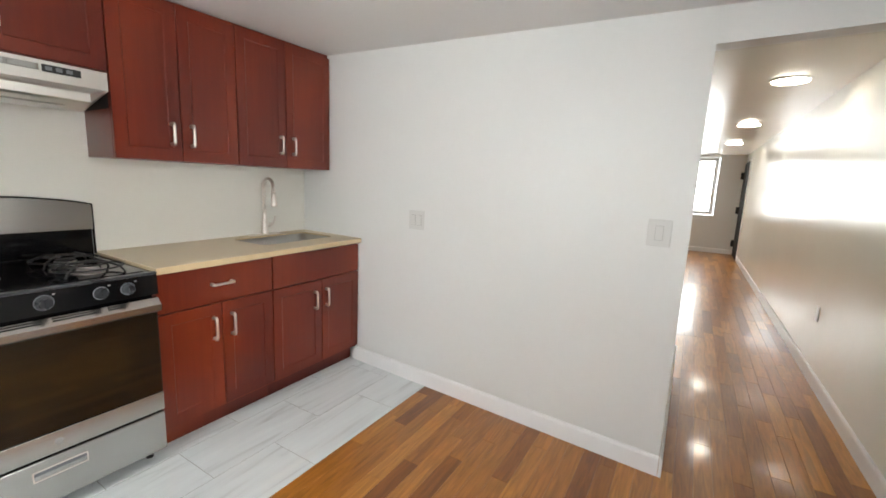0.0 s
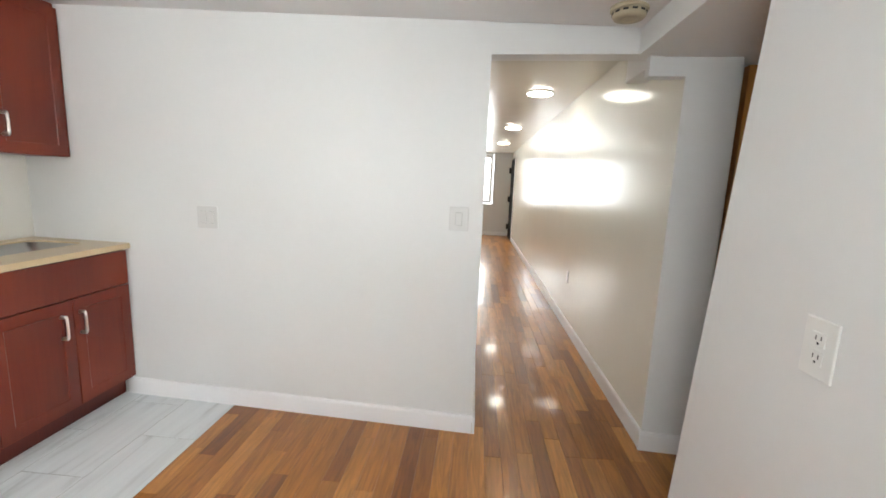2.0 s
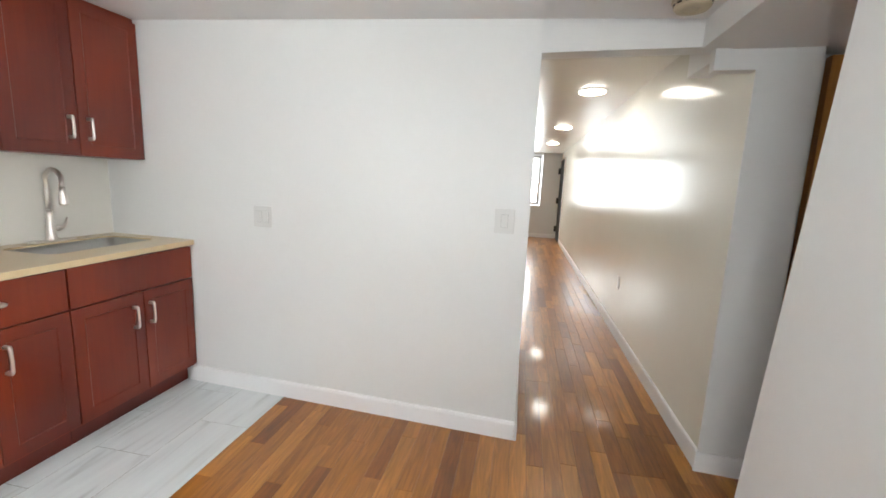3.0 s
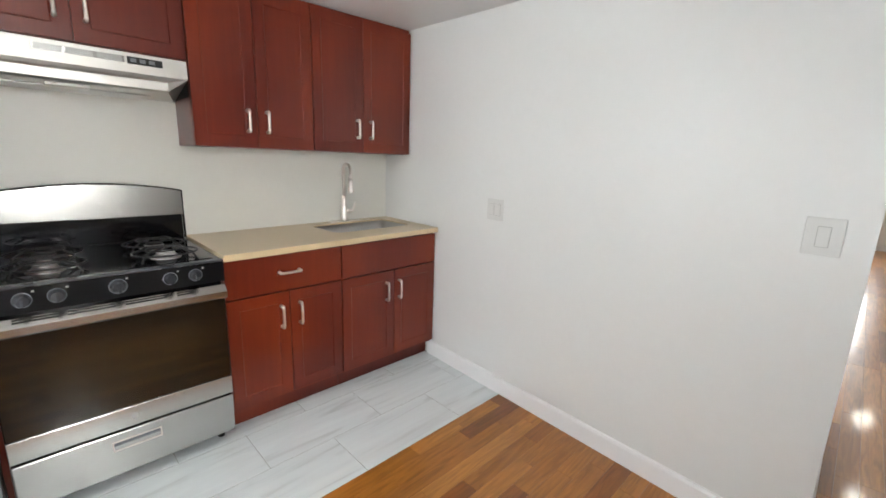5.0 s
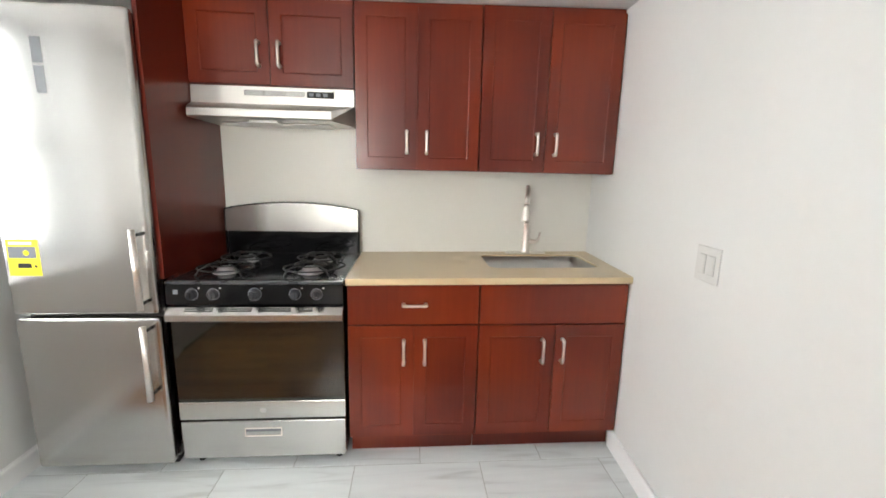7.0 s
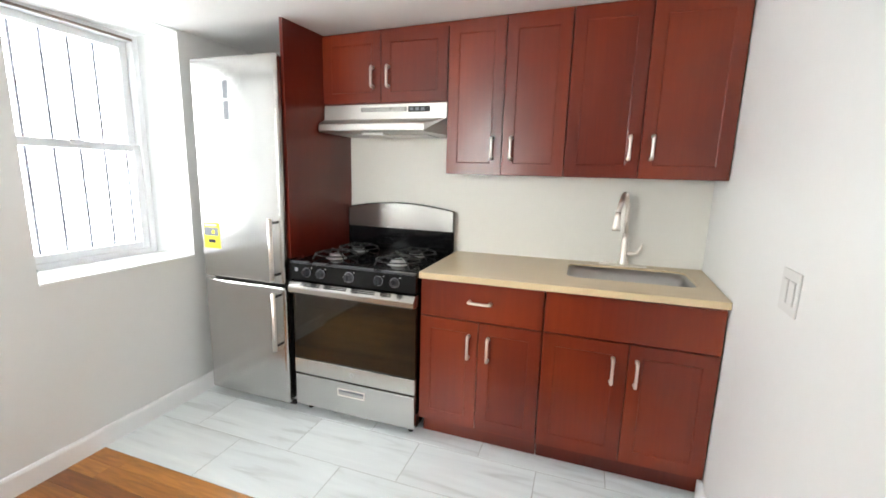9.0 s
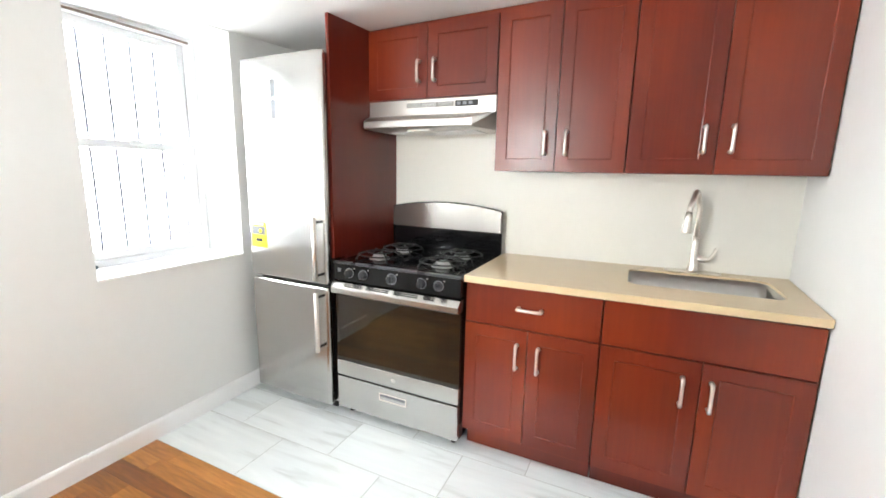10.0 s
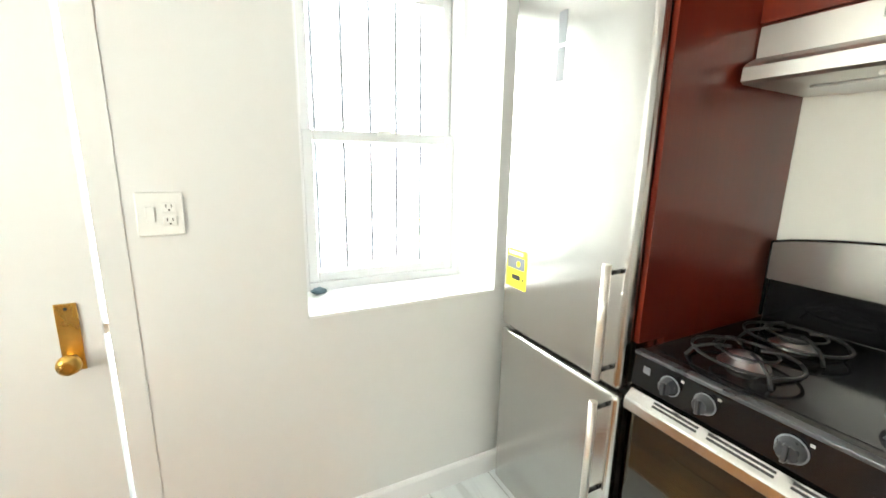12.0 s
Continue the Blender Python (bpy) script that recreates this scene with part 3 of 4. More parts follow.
def tall_panel():
    """Panel beside the refrigerator, cut back below the cooktop."""
    bm = bmesh.new()
    top = lambda v: ceiling_z(v, -2.2) - 0.002
    outline = [(BACK + 0.003, 0.0), (0.690, 0.0), (0.690, 0.93), (0.800, 0.93), (0.800, top(0.8)), (BACK + 0.003, top(BACK))]
    a = [bm.verts.new((v, -2.207, z)) for v, z in outline]
    b = [bm.verts.new((v, -2.188, z)) for v, z in outline]
    bm.faces.new(a)
    bm.faces.new(b)
    for i in range(6):
        bm.faces.new((a[i], a[(i + 1) % 6], b[(i + 1) % 6], b[i]))
    bmesh.ops.recalc_face_normals(bm, faces=bm.faces)
    return bm


single("tall_side_panel", tall_panel(),
       CHERRY, (0.4, -2.2, 0), "tall cherry-stained panel between refrigerator and stove", "side panel")


# ---- worktop, sink, faucet ----
def rounded(v0, v1, u0, u1, r, n=6):
    pts = []
    for cv, cu, a0 in ((v1 - r, u1 - r, 0), (v0 + r, u1 - r, 90), (v0 + r, u0 + r, 180), (v1 - r, u0 + r, 270)):
        for k in range(n + 1):
            a = radians(a0 + 90 * k / n)
            pts.append((cv + r * math.cos(a), cu + r * math.sin(a)))
    return pts


def top_rise(u):
    """Height over the nominal level: the worktop climbs a little towards the partition wall."""
    return 0.018 + 0.012 * (u + 1.409) / 1.36


SINK = (0.248, 0.595, -0.705, -0.118)
bmt = bmesh.new()
wall_u = lambda v: -0.0628 * v - 0.004
outer = [bmt.verts.new((*p, 0.914)) for p in ((BACK + 0.002, -1.409), (0.802, -1.409), (0.802, wall_u(0.802)), (BACK + 0.002, wall_u(BACK)))]
inner = [bmt.verts.new((*p, 0.914)) for p in rounded(*SINK, 0.055)]
loops = []
for ring in (outer, inner):
    loops += [bmt.edges.new((ring[i], ring[(i + 1) % len(ring)])) for i in range(len(ring))]
bmesh.ops.triangle_fill(bmt, use_beauty=True, use_dissolve=False, edges=loops)
down = bmesh.ops.extrude_face_region(bmt, geom=list(bmt.faces))
bmesh.ops.translate(bmt, verts=[g for g in down["geom"] if isinstance(g, bmesh.types.BMVert)], vec=(0, 0, -0.031))
for vert in bmt.verts:
    vert.co.z += top_rise(vert.co.y)
bmesh.ops.recalc_face_normals(bmt, faces=bmt.faces)
single("worktop", bmt, STONE, (0.4, -0.7, 0.883), "beige speckled stone worktop with a sink cut-out", "worktop")

sink = thing("kitchen_sink", (0.375, -0.41, 0.72), "undermount stainless steel sink in the stone worktop", "sink")
bms = bmesh.new()
rings = []
for inset, z, r in ((0.0015, 0.904, 0.0535), (0.003, 0.904, 0.053), (0.006, 0.79, 0.055), (0.010, 0.735, 0.05), (0.035, 0.722, 0.04), (0.12, 0.718, 0.03)):
    v0, v1, u0, u1 = SINK
    rings.append([bms.verts.new((*p, z + top_rise(p[1]))) for p in rounded(v0 + inset, v1 - inset, u0 + inset, u1 - inset, r)])
for a, b in zip(rings, rings[1:]):
    for k in range(len(a)):
        bms.faces.new((a[k], a[(k + 1) % len(a)], b[(k + 1) % len(a)], b[k])).smooth = True
bms.faces.new(rings[-1])
bmesh.ops.recalc_face_normals(bms, faces=bms.faces)
part("basin", bms, SINKSTEEL, sink)
part("drain", disc(bmesh.new(), 0.40, -0.41, 0.7375, [(0.045, 0), (0.045, 0.003), (0.034, 0.003), (0.03, 0.001), (0.012, 0.001), (0.01, 0.004)]), NICKEL, sink)

FU, FV = -0.416, 0.198
faucet = thing("faucet", (FV, FU, 0.914 + top_rise(FU)), "brushed nickel pull-down kitchen faucet with side lever", "faucet")
part("base_plate", prism(bmesh.new(), rounded(FV - 0.028, FV + 0.028, FU - 0.125, FU + 0.125, 0.026), 0.9411, 0.9476), NICKEL, faucet)
part("body", disc(bmesh.new(), FV, FU, 0.9476, [(0.028, 0), (0.027, 0.010), (0.022, 0.03), (0.020, 0.09), (0.0165, 0.14), (0.0125, 0.175)]), NICKEL, faucet)
REACH = 0.094
arc = [(FV, FU, 1.1066), (FV, FU, 1.2266)]
for k in range(13):
    a = math.pi * k / 12
    arc.append((FV + REACH - REACH * math.cos(a), FU - 0.0052 * k, 1.2646 + 0.080 * math.sin(a)))
arc.append((FV + 2 * REACH + 0.002, FU - 0.063, 1.2516))
part("spout", tube(bmesh.new(), arc, 0.0122, 14), NICKEL, faucet)
tip = FV + 2 * REACH
part("spray_head", tube(bmesh.new(), [(tip + 0.002, FU - 0.063, 1.2546), (tip + 0.005, FU - 0.064, 1.2266), (tip + 0.015, FU - 0.067, 1.1666), (tip + 0.016, FU - 0.067, 1.1586)],
                        [0.0138, 0.0160, 0.0215, 0.0195], 16), NICKEL, faucet)
part("collar", disc(bmesh.new(), FV, FU, 1.1146, [(0.0165, 0), (0.0175, 0.004), (0.0165, 0.010)]), NICKEL, faucet)
part("lever", tube(bmesh.new(), [(FV, FU + 0.012, 1.0116), (FV, FU + 0.050, 1.0116), (FV + 0.002, FU + 0.068, 1.0166), (FV + 0.004, FU + 0.082, 1.0416), (FV + 0.004, FU + 0.088, 1.0716)],
                   [0.017, 0.015, 0.010, 0.0075, 0.006], 12), NICKEL, faucet)

# ---- range hood ----
hood = thing("range_hood", (0.25, -1.79, 1.64), "stainless steel under-cabinet range hood above the stove", "range hood")
bmh = bmesh.new()
section = [(BACK + 0.003, 1.808), (0.452, 1.808), (0.456, 1.726), (0.528, 1.700), (0.538, 1.690), (0.540, 1.655), (0.528, 1.648), (BACK + 0.003, 1.648)]
left = [bmh.verts.new((v, -2.183 + (0.015 if v > 0.5 else 0), z)) for v, z in section]
right = [bmh.verts.new((v, -1.402 - (0.10 if v > 0.5 else 0), z)) for v, z in section]
for i in range(len(section)):
    j = (i + 1) % len(section)
    bmh.faces.new((left[i], left[j], right[j], right[i]))
bmh.faces.new(left)
bmh.faces.new(right)
bmesh.ops.recalc_face_normals(bmh, faces=bmh.faces)
part("shell", bmh, HOODSTEEL, hood)
vent = part("vent_panel", boxed(0.4545, 0.4575, -1.93, -1.64, 1.765, 1.790), STEEL, hood)
for g in range(3):
    for k in range(4):
        u = -1.925 + 0.096 * g
        part("louvre", boxed(0.4575, 0.4590, u, u + 0.084, 1.7685 + 0.0052 * k, 1.7715 + 0.0052 * k), SHADOWLINE, vent)
panel = part("switch_panel", boxed(0.4545, 0.459, -1.63, -1.50, 1.762, 1.792, 0.001), DARK, hood, "black switch panel")
for k in range(3):
    part("switch", boxed(0.459, 0.462, -1.620 + 0.034 * k, -1.598 + 0.034 * k, 1.769, 1.785, 0.001), GREY, panel)
part("filter", boxed(0.18, 0.375, -2.08, -1.54, 1.641, 1.6475, 0.002), ALU, hood, "mesh grease filter")
part("lamp_lens", boxed(0.385, 0.485, -1.91, -1.77, 1.634, 1.6475, 0.005), PLASTIC, hood, "white lamp lens")
for s in (-1.425,):
    part("side_bracket", boxed(0.17, 0.44, s + 0.0235, s + 0.0245, 1.652, 1.735, 0), DARK, hood, "dark side edge")

# ---- stove ----
S0, S1 = -2.178, -1.416
stove = thing("gas_range", (0.45, 0.5 * (S0 + S1), 0), "freestanding stainless steel and black gas range", "stove")
part("body", boxed(0.16, 0.775, S0 + 0.004, S1 - 0.004, 0.045, 0.895, 0.003), BLACK, stove)
for v in (0.22, 0.74):
    for u in (S0 + 0.05, S1 - 0.05):
        part("foot", disc(bmesh.new(), v, u, 0.0, [(0.016, 0), (0.016, 0.012), (0.009, 0.014), (0.009, 0.046)], "z", 14), DARK, stove)
bmk = boxed(0.17, 0.822, S0, S1, 0.895, 0.921, 0.006)
cooktop = part("cooktop", bmk, BLACK, stove)
part("well", boxed(0.245, 0.770, S0 + 0.03, S1 - 0.03, 0.921, 0.923, 0.001), BLACK, cooktop)
# control panel leans back a little
bmp = bmesh.new()
sec = [(0.776, 0.822), (0.826, 0.822), (0.822, 0.905), (0.812, 0.910), (0.776, 0.895)]
le = [bmp.verts.new((v, S0 + 0.001, z)) for v, z in sec]
ri = [bmp.verts.new((v, S1 - 0.001, z)) for v, z in sec]
for i in range(5):
    bmp.faces.new((le[i], le[(i + 1) % 5], ri[(i + 1) % 5], ri[i]))
bmp.faces.new(le)
bmp.faces.new(ri)
bmesh.ops.recalc_face_normals(bmp, faces=bmp.faces)
controls = part("control_panel", bmp, BLACK, stove)
part("front_lip", boxed(0.800, 0.8275, S0 + 0.001, S1 - 0.001, 0.9125, 0.9240, 0.003), KNOB, stove, "dark grey front lip")
for k, u in enumerate((-2.066, -1.976, -1.800, -1.626, -1.532)):
    r = 0.024 if k == 2 else 0.021
    bmq = disc(bmesh.new(), 0.8245, u, 0.868, [(r + 0.003, 0), (r + 0.003, 0.004), (r, 0.006), (r * 0.92, 0.022), (r * 0.80, 0.026)], "v", 24)
    box(bmq, 0.8495, 0.859, u - 0.005, u + 0.005, 0.868 - r * 0.85, 0.868 + r * 0.85, 0.0015, 1)
    knob = part("knob", bmq, KNOB, controls, "black control knob with a steel ring")
    part("ring", disc(bmesh.new(), 0.8248, u, 0.868, [(r + 0.006, 0), (r + 0.006, 0.0022), (r + 0.0032, 0.0022), (r + 0.0031, 0.0)], "v", 24), GREY, controls, "grey ring")
    part("mark", boxed(0.8232, 0.8248, u + 0.026, u + 0.034, 0.892, 0.898), SHADOWLINE, controls)
part("mark", boxed(0.8238, 0.8255, -2.145, -2.125, 0.868, 0.888), GREY, controls)
door = part("oven_door", boxed(0.778, 0.812, S0 + 0.002, S1 - 0.002, 0.345, 0.742, 0.004), OVENGLASS, stove, "dark glass oven door")
part("oven_window", boxed(0.8122, 0.8128, -2.045, -1.545, 0.440, 0.668), OVENWIN, door, "brown tinted window")
part("lower_trim", boxed(0.778, 0.814, S0 + 0.002, S1 - 0.002, 0.256, 0.3445, 0.003), STEELH, door, "stainless steel trim")
part("emblem", disc(bmesh.new(), 0.814, -1.800, 0.300, [(0.014, 0), (0.014, 0.001), (0.008, 0.0014)], "v", 20), SHADOWLINE, door)
bmo = bmesh.new()
band = [(0.780, 0.744), (0.842, 0.744), (0.850, 0.752), (0.850, 0.778), (0.846, 0.784), (0.822, 0.806), (0.780, 0.806)]
le = [bmo.verts.new((v, S0 + 0.002, z)) for v, z in band]
ri = [bmo.verts.new((v, S1 - 0.002, z)) for v, z in band]
for i in range(len(band)):
    j = (i + 1) % len(band)
    bmo.faces.new((le[i], le[j], ri[j], ri[i]))
bmo.faces.new(le)
bmo.faces.new(ri)
bmesh.ops.recalc_face_normals(bmo, faces=bmo.faces)
bar = part("oven_handle", bmo, STEELH, door, "wide stainless steel handle band")
for a, b in ((-2.10, -1.98), (-1.955, -1.815), (-1.785, -1.645), (-1.61, -1.55)):
    for dv, dz in ((0.836, 0.7935), (0.828, 0.8008)):
        slot = boxed(-0.003, 0.003, a, b, -0.0008, 0.0008)
        bmesh.ops.transform(slot, matrix=Matrix.Translation((dv, 0, dz)) @ Matrix.Rotation(radians(42.5), 4, "Y"), verts=slot.verts)
        part("vent_slot", slot, DARK, door)
drawer = part("drawer", boxed(0.778, 0.816, S0 + 0.003, S1 - 0.003, 0.055, 0.247, 0.006), STEELH, stove, "stainless steel storage drawer")
bmr = bmesh.new()
box(bmr, 0.8162, 0.8195, -1.888, -1.716, 0.205, 0.210, 0.001, 1)
box(bmr, 0.8162, 0.8195, -1.888, -1.716, 0.166, 0.171, 0.001, 1)
box(bmr, 0.8162, 0.8195, -1.888, -1.883, 0.171, 0.205, 0.001, 1)
box(bmr, 0.8162, 0.8195, -1.721, -1.716, 0.171, 0.205, 0.001, 1)
grip = part("grip", bmr, NICKEL, drawer, "recessed drawer grip")
# flat grey strip paints the shade along the top of the grip
part("recess", boxed(0.8161, 0.8166, -1.883, -1.721, 0.190, 0.205), GREY, drawer)
# backguard: black riser and an arched stainless panel
part("riser", boxed(0.150, 0.200, S0 + 0.012, S1 - 0.012, 0.921, 1.060, 0.004), BLACK, stove)
bmb = bmesh.new()
n = 16
arch = [(S0 + 0.006 + (S1 - S0 - 0.012) * k / n, 1.186 + 0.040 * math.sin(math.pi * k / n) ** 0.8) for k in range(n + 1)]
outline = [(S0 + 0.006, 1.060)] + arch + [(S1 - 0.006, 1.060)]
fr = [bmb.verts.new((0.205, u, z)) for u, z in outline]
bk = [bmb.verts.new((0.150, u, z)) for u, z in outline]
bmb.faces.new(fr)
bmb.faces.new(bk)
for i in range(len(outline)):
    bmb.faces.new((fr[i], fr[(i + 1) % len(outline)], bk[(i + 1) % len(outline)], bk[i]))
bmesh.ops.recalc_face_normals(bmb, faces=bmb.faces)
part("backguard", bmb, STEELH, stove, "arched stainless steel backguard")
bmb = bmesh.new()
for (a, za), (b, zb) in zip(arch, arch[1:]):
    tube(bmb, [(0.200, a, za), (0.200, b, zb)], 0.0058, 6)
for u in (S0 + 0.006, S1 - 0.006):
    tube(bmb, [(0.200, u, 0.93), (0.200, u, 1.188)], 0.0058, 6)
part("edge_band", bmb, BLACK, stove, "black edge band")
part("vent_rail", boxed(0.2005, 0.232, S0 + 0.03, S1 - 0.03, 0.9215, 0.940, 0.004), BLACK, stove)
for side, cu in ((0, -1.995), (1, -1.600)):
    for cv in (0.385, 0.640):
        burner = part("burner", disc(bmesh.new(), cv, cu, 0.923, [(0.060, 0), (0.058, 0.004), (0.042, 0.006), (0.040, 0.016), (0.036, 0.018)]), ALU, stove, "aluminium burner")
        part("cap", disc(bmesh.new(), cv, cu, 0.941, [(0.036, 0), (0.037, 0.005), (0.032, 0.009), (0.010, 0.010)]), IRON if cv < 0.5 else ALU, burner)
        bmg = bmesh.new()
        ring = [(cv + 0.105 * math.cos(2 * math.pi * k / 24), cu + 0.125 * math.sin(2 * math.pi * k / 24), 0.948) for k in range(24)]
        tube(bmg, ring, 0.0040, 7, closed=True)
        tube(bmg, [(cv + 0.062 * math.cos(2 * math.pi * k / 20), cu + 0.072 * math.sin(2 * math.pi * k / 20), 0.9625) for k in range(20)], 0.0034, 6, closed=True)
        for k in range(4):
            a = math.pi / 4 + k * math.pi / 2
            c, s = math.cos(a), math.sin(a)
            tube(bmg, [(cv + 0.030 * c, cu + 0.034 * s, 0.966), (cv + 0.070 * c, cu + 0.080 * s, 0.966), (cv + 0.105 * c, cu + 0.125 * s, 0.950), (cv + 0.120 * c, cu + 0.145 * s, 0.9235)], 0.0046, 7)
        part("grate", bmg, IRON, stove, "black wire burner grate")

# ---- refrigerator ----
F0, F1 = -2.786, -2.199
fridge = thing("refrigerator", (0.45, 0.5 * (F0 + F1), 0), "tall stainless steel bottom-freezer refrigerator beside the window", "refrigerator")
part("body", boxed(0.16, 0.775, F0 + 0.004, -2.212, 0.045, 2.005, 0.006), STEEL, fridge, "grey steel body")
part("plinth", boxed(0.17, 0.76, F0 + 0.02, -2.23, 0.0, 0.045), DARK, fridge)
for z0, z1, h0, h1 in ((0.055, 0.768, 0.405, 0.745), (0.782, 2.012, 0.818, 1.160)):
    d = part("door", boxed(0.803, 0.850, F0, F1, z0, z1, 0.018, 5), STEEL, fridge, "brushed stainless steel door")
    part("gasket", boxed(0.7752, 0.8028, F0 + 0.01, -2.213, z0 + 0.01, z1 - 0.01), DARK, fridge)
    bm = tube(bmesh.new(), [(0.898, -2.240, h0), (0.898, -2.240, h1)], 0.0125, 14)
    hd = part("handle", bm, NICKEL, d, "round steel bar handle")
    for z in (h0 + 0.025, h1 - 0.025):
        part("handle_post", tube(bmesh.new(), [(0.8505, -2.240, z), (0.890, -2.240, z)], 0.007, 10), DARK, d)
for z0, z1 in ((1.793, 1.886), (1.682, 1.783)):
    part("badge", boxed(0.8502, 0.8515, -2.556, -2.520, z0, z1), GREY, fridge, "dark grey energy badge")
label = thing("energy_sticker", (0.851, -2.695, 0.955), "yellow paper energy sticker on the refrigerator door", "sticker")
part("card", boxed(0.8503, 0.8510, -2.764, -2.640, 0.955, 1.108), YELLOW, label)
part("picture", boxed(0.8510, 0.8514, -2.758, -2.652, 1.030, 1.078), GREY, label, "dark printed field")
part("dot", disc(bmesh.new(), 0.8514, -2.690, 1.052, [(0.012, 0), (0.012, 0.0004), (0.005, 0.0006)], "v", 16), YELLOW, label)
part("heading", boxed(0.8510, 0.8514, -2.752, -2.664, 1.086, 1.098), PAPER, label)
part("print", boxed(0.8510, 0.8514, -2.728, -2.676, 0.988, 1.008), DARK, label)
part("print", boxed(0.8510, 0.8514, -2.664, -2.654, 0.990, 1.000), DARK, label)


# ---- wall plates ----
def wall_plate(name, centre, along, out, width, height, devices, label, plastic=None):
    """A plate on a wall. along and out are directions in plan; devices: (offset, kind)."""
    plastic = plastic or PLASTIC
    al, no = Vector((*along, 0)).normalized(), Vector((*out, 0)).normalized()
    c = Vector(centre)
    t = thing(name, tuple(c), label, "wall plate")

    def slab(s0, s1, z0, z1, d0, d1, bevel=0.0015):
        bm = boxed(s0, s1, d0, d1, z0, z1, bevel=bevel)
        for v in bm.verts:
            v.co = c + al * v.co.x + no * v.co.y + Vector((0, 0, v.co.z))
        bmesh.ops.recalc_face_normals(bm, faces=bm.faces)
        return bm

    part("plate", slab(-width / 2, width / 2, -height / 2, height / 2, 0.0005, 0.006, 0.0025), plastic, t)
    for s, kind in devices:
        if kind == "rocker":
            part("surround", slab(s - 0.0175, s + 0.0175, -0.034, 0.034, 0.006, 0.0066, 0), SHADOWLINE, t)
            part("rocker", slab(s - 0.0160, s + 0.0160, -0.0325, 0.0325, 0.0062, 0.0095), plastic, t)
        elif kind == "toggle":
            part("toggle", slab(s - 0.011, s + 0.011, -0.022, 0.022, 0.006, 0.009), plastic, t)
        else:
            for zc in (-0.0195, 0.0195):
                f = part("socket", slab(s - 0.0165, s + 0.0165, zc - 0.0145, zc + 0.0145, 0.006, 0.0082), plastic, t)
                for ds in (-0.0065, 0.0065):
                    part("slot", slab(s + ds - 0.0012, s + ds + 0.0012, zc - 0.001, zc + 0.008, 0.0082, 0.0086, 0), DARK, f)
                part("slot", slab(s - 0.0025, s + 0.0025, zc - 0.0105, zc - 0.006, 0.0082, 0.0086, 0), DARK, f)
    return t


wx = (0.998, -0.0628)
wn_out = (-0.0628, -0.998)
wall_plate("switch_plate", (*at_world(0.876, 3.678), 1.183), wx, wn_out, 0.100, 0.124, ((0, "rocker"),), "single pale grey rocker light switch on the white wall", SWITCH)
wall_plate("switch_plate", (*at_world(-0.546, 3.678), 1.121), wx, wn_out, 0.124, 0.124, ((-0.024, "rocker"), (0.024, "rocker")), "double pale grey rocker switch plate on the white wall", SWITCH)
wall_plate("switch_plate", (1.985, -2.88, 1.268), (-1, 0), (0, 1), 0.114, 0.124, ((0.022, "outlet"), (-0.024, "toggle")), "white switch and outlet plate beside the door")
oc = at_world(1.75, 2.462)
wall_plate("outlet", (NW, oc[1], 1.057), (0, 1), (-1, 0), 0.080, 0.124, ((0, "outlet"),), "white duplex outlet plate on the wall end")
wall_plate("outlet", (CW, 1.78, 0.50), (0, 1), (-1, 0), 0.072, 0.115, (), "white outlet plate low on the corridor wall")

# ---- ceiling fixtures ----
sx = at_world(1.56, 3.47)
sz = ceiling_z(*sx)
smoke = thing("smoke_detector", (*sx, sz), "aged beige round smoke detector on the ceiling", "smoke detector")
part("base", disc(bmesh.new(), sx[0], sx[1], sz, [(0.075, 0.004), (0.075, -0.012), (0.070, -0.014)]), BEIGE, smoke)
cover = part("cover", disc(bmesh.new(), sx[0], sx[1], sz, [(0.066, -0.014), (0.066, -0.034), (0.058, -0.043), (0.030, -0.046), (0.028, -0.043)]), BEIGE, smoke)
for k in range(12):
    a = 2 * math.pi * k / 12
    c, s = math.cos(a), math.sin(a)
    bm = boxed(0.0655, 0.0672, -0.010, 0.010, -0.028, -0.020)
    bmesh.ops.transform(bm, matrix=Matrix.Translation((sx[0], sx[1], sz)) @ Matrix.Rotation(a, 4, "Z"), verts=bm.verts)
    part("vent", bm, DARK, cover)
# the last two, over the front room, are unseen lamps added for brightness
for v, u in ((3.37, 1.86), (3.33, 4.25), (3.33, 6.55), (1.4, 3.4), (1.4, 6.2)):
    l = thing("ceiling_light", (v, u, 2.25), "round white flush LED ceiling light, switched on", "ceiling light", "corridor ceiling lights")
    part("ring", disc(bmesh.new(), v, u, 2.25, [(0.124, 0.003), (0.124, -0.008), (0.121, -0.012), (0.116, -0.012), (0.116, -0.002)]), TRIM, l)
    part("diffuser", disc(bmesh.new(), v, u, 2.25, [(0.115, -0.003), (0.115, -0.016), (0.095, -0.021), (0.02, -0.023)]), LAMP, l, "glowing diffuser")

ceiling_hook = thing("ceiling_hook", (3.13, 0.62, 2.25), "small white round plate with a hook on the corridor ceiling", "ceiling hook")
part("plate", disc(bmesh.new(), 3.13, 0.62, 2.25, [(0.045, 0.002), (0.045, -0.006), (0.038, -0.010)]), PLASTIC, ceiling_hook)
part("hook", tube(bmesh.new(), [(3.13, 0.62, 2.241), (3.13, 0.62, 2.225), (3.145, 0.62, 2.215), (3.158, 0.62, 2.226)], 0.003, 8), NICKEL, ceiling_hook)

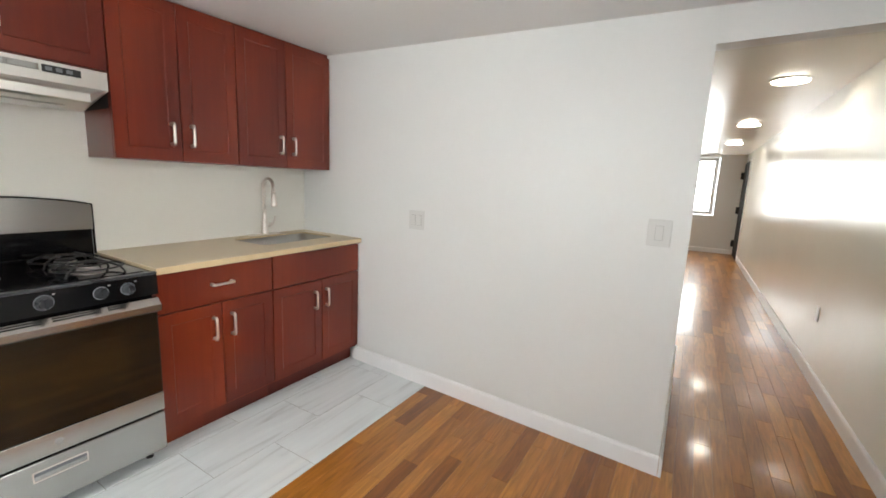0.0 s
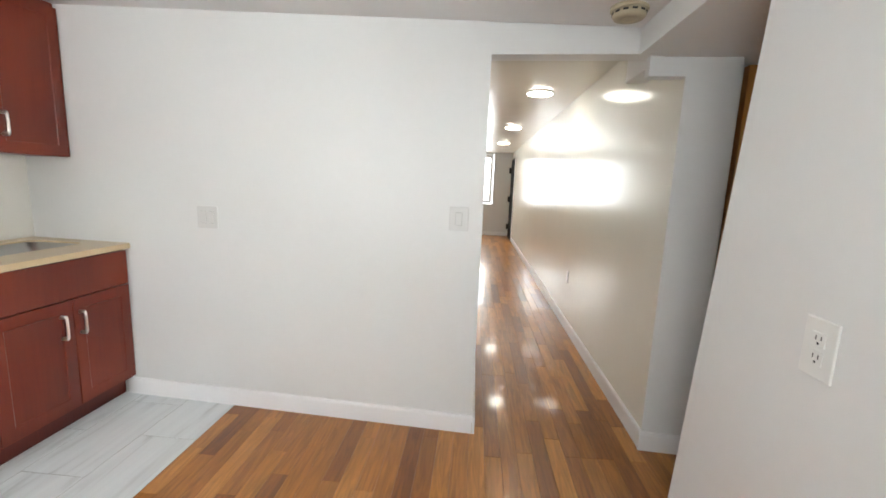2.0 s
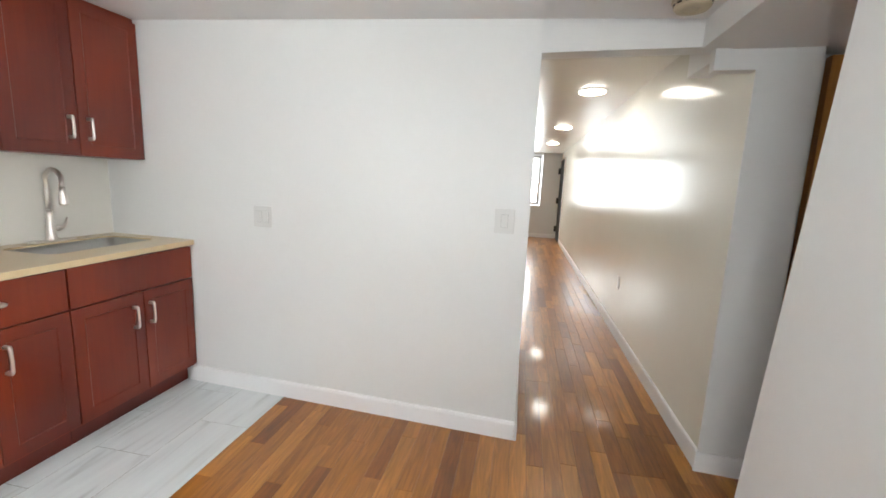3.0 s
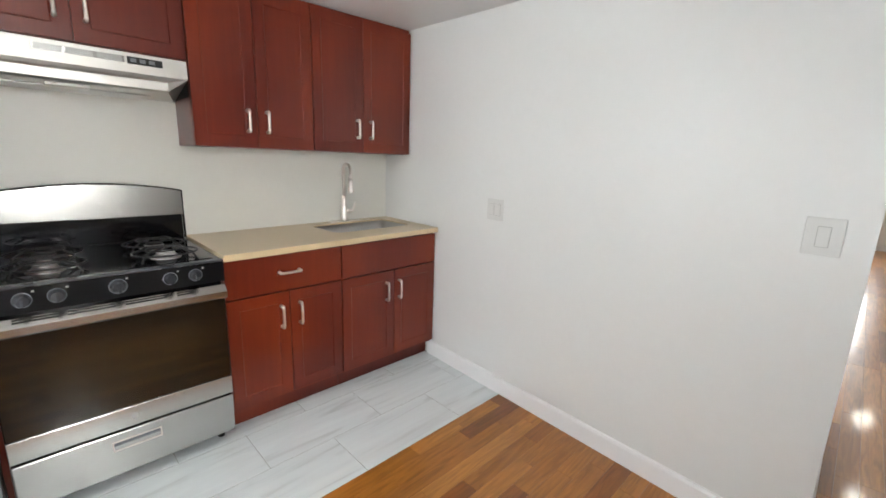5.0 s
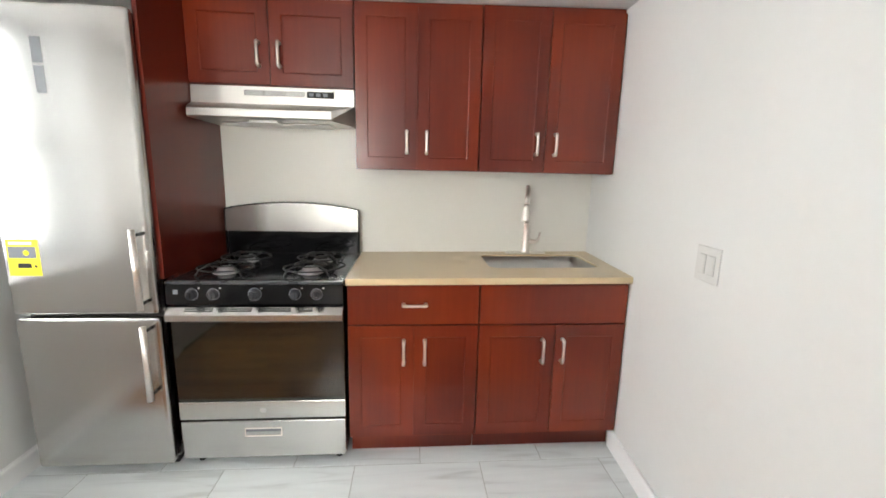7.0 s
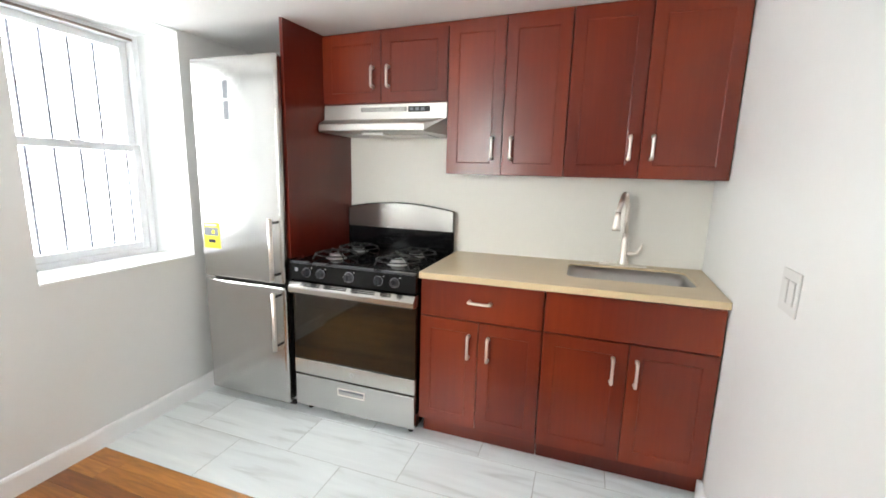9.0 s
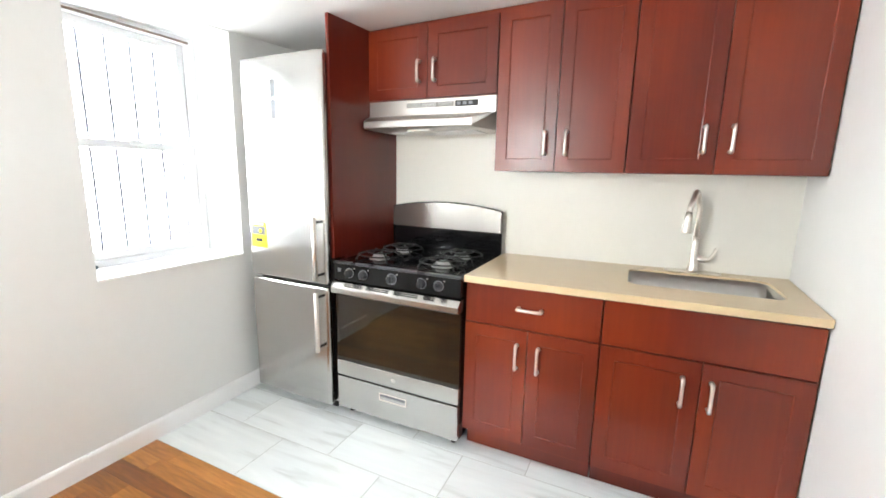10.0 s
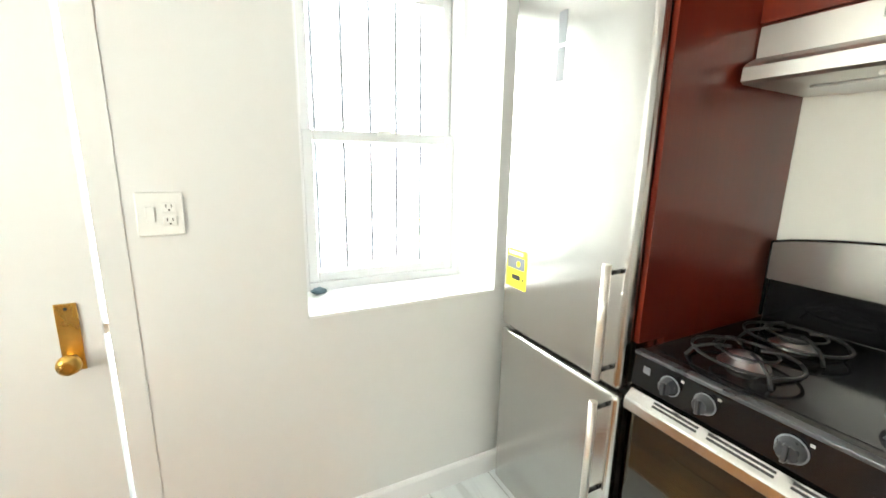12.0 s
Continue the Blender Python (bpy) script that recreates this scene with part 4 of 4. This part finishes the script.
# ---- floor pieces ----
def shared_piece(cache, name, mat, size_v, size_u, depth, bevel):
    key = (name, round(size_v, 3), round(size_u, 3))
    if key not in cache:
        bm = boxed(-size_v / 2, size_v / 2, -size_u / 2, size_u / 2, -depth, 0)
        top = [e for e in bm.edges if all(v.co.z > -1e-6 for v in e.verts)]
        bmesh.ops.bevel(bm, geom=top, offset=bevel, segments=1, affect="EDGES")
        me = bpy.data.meshes.new(name)
        bm.to_mesh(me)
        bm.free()
        me.materials.append(mat)
        cache[key] = me
    return cache[key]


pieces = {}
# tiles, 305 by 610 mm, staggered by half
rows = [(TL - 0.305 * (k + 1), TL - 0.305 * k) for k in range(5)]
for k, (v0, v1) in enumerate(rows):
    v0 = max(v0, BACK + 0.005)
    start = -0.447 if k % 2 == 0 else -0.765
    edges = [start + 0.6125 * j for j in range(-5, 4)]
    for a, b in zip(edges, edges[1:]):
        a, b = max(a, -2.878), min(b, -0.0628 * v0 - 0.002)
        if b - a < 0.03:
            continue
        me = shared_piece(pieces, "tile", TILE, v1 - v0 - 0.003, b - a - 0.003, 0.008, 0.0008)
        ob = new("tile", me)
        ob.parent = tile_floor
        ob.location = (0.5 * (v0 + v1), 0.5 * (a + b), 0.0)

# oak strips along the corridor
floor = structure("floor", boxed(TL + 0.002, 4.7, -2.87, -2.86, -0.0118, -0.011), SUBFLOOR, "varnished honey-oak strip flooring with a satin gloss", "floor")
rng = random.Random(7)
WIDTH = 0.0826
lengths = (0.31, 0.46, 0.61, 0.76, 0.92, 1.07)
near, far = [], []
col = 0
v = TL + 0.0005
while v < 4.74:
    u = -2.88 - rng.random() * 0.7
    while u < 9.2:
        ln = rng.choice(lengths)
        a, b = max(u, -2.879), min(u + ln, 9.19)
        u += ln
        blocked = v + WIDTH < 2.86 and b > -0.05 and a < 1.55
        if v > 3.62:
            a = max(a, -1.56)
        if v > 3.80:
            b = min(b, 0.10)
        if b - a < 0.03:
            continue
        if blocked and a > -0.12 and b < 1.55:
            continue
        if a < 1.7 and v < 3.80 and b > -2.4 and len(near) < 300:
            near.append((v, a, b))
        else:
            far.append((v, a, b))
    v += WIDTH
v = TL + 0.0005 - 19 * WIDTH
while v < TL - 0.01:
    u = 1.5 - rng.random() * 0.5
    while u < 9.2:
        ln = rng.choice(lengths)
        far.append((v, max(u, 1.5), min(u + ln, 9.19)))
        u += ln
    v += WIDTH
for v, a, b in near:
    me = shared_piece(pieces, "plank", PLANK, WIDTH - 0.0006, b - a - 0.0006, 0.010, 0.0007)
    ob = new("plank", me)
    ob.parent = floor
    ob.location = (v + WIDTH / 2, 0.5 * (a + b), 0.0)
verts, faces = [], []
for v, a, b in far:
    i, c, g = len(verts), 0.0007, 0.0003
    v0, v1, u0, u1 = v + g, v + WIDTH - g, a + g, b - g
    if u1 - u0 < 0.01:
        continue
    verts += [(v0, u0, -0.01), (v1, u0, -0.01), (v1, u1, -0.01), (v0, u1, -0.01), (v0, u0, -c), (v1, u0, -c), (v1, u1, -c), (v0, u1, -c),
              (v0 + c, u0 + c, 0), (v1 - c, u0 + c, 0), (v1 - c, u1 - c, 0), (v0 + c, u1 - c, 0)]
    faces += [(i + 8, i + 9, i + 10, i + 11)]
    for k in range(4):
        j = (k + 1) % 4
        faces += [(i + k, i + j, i + 4 + j, i + 4 + k), (i + 4 + k, i + 4 + j, i + 8 + j, i + 8 + k)]
me = bpy.data.meshes.new("planks")
me.from_pydata(verts, [], faces)
me.materials.append(PLANKS)
ob = new("planks", me)
ob.parent = floor
ob["kind"] = "stuff"
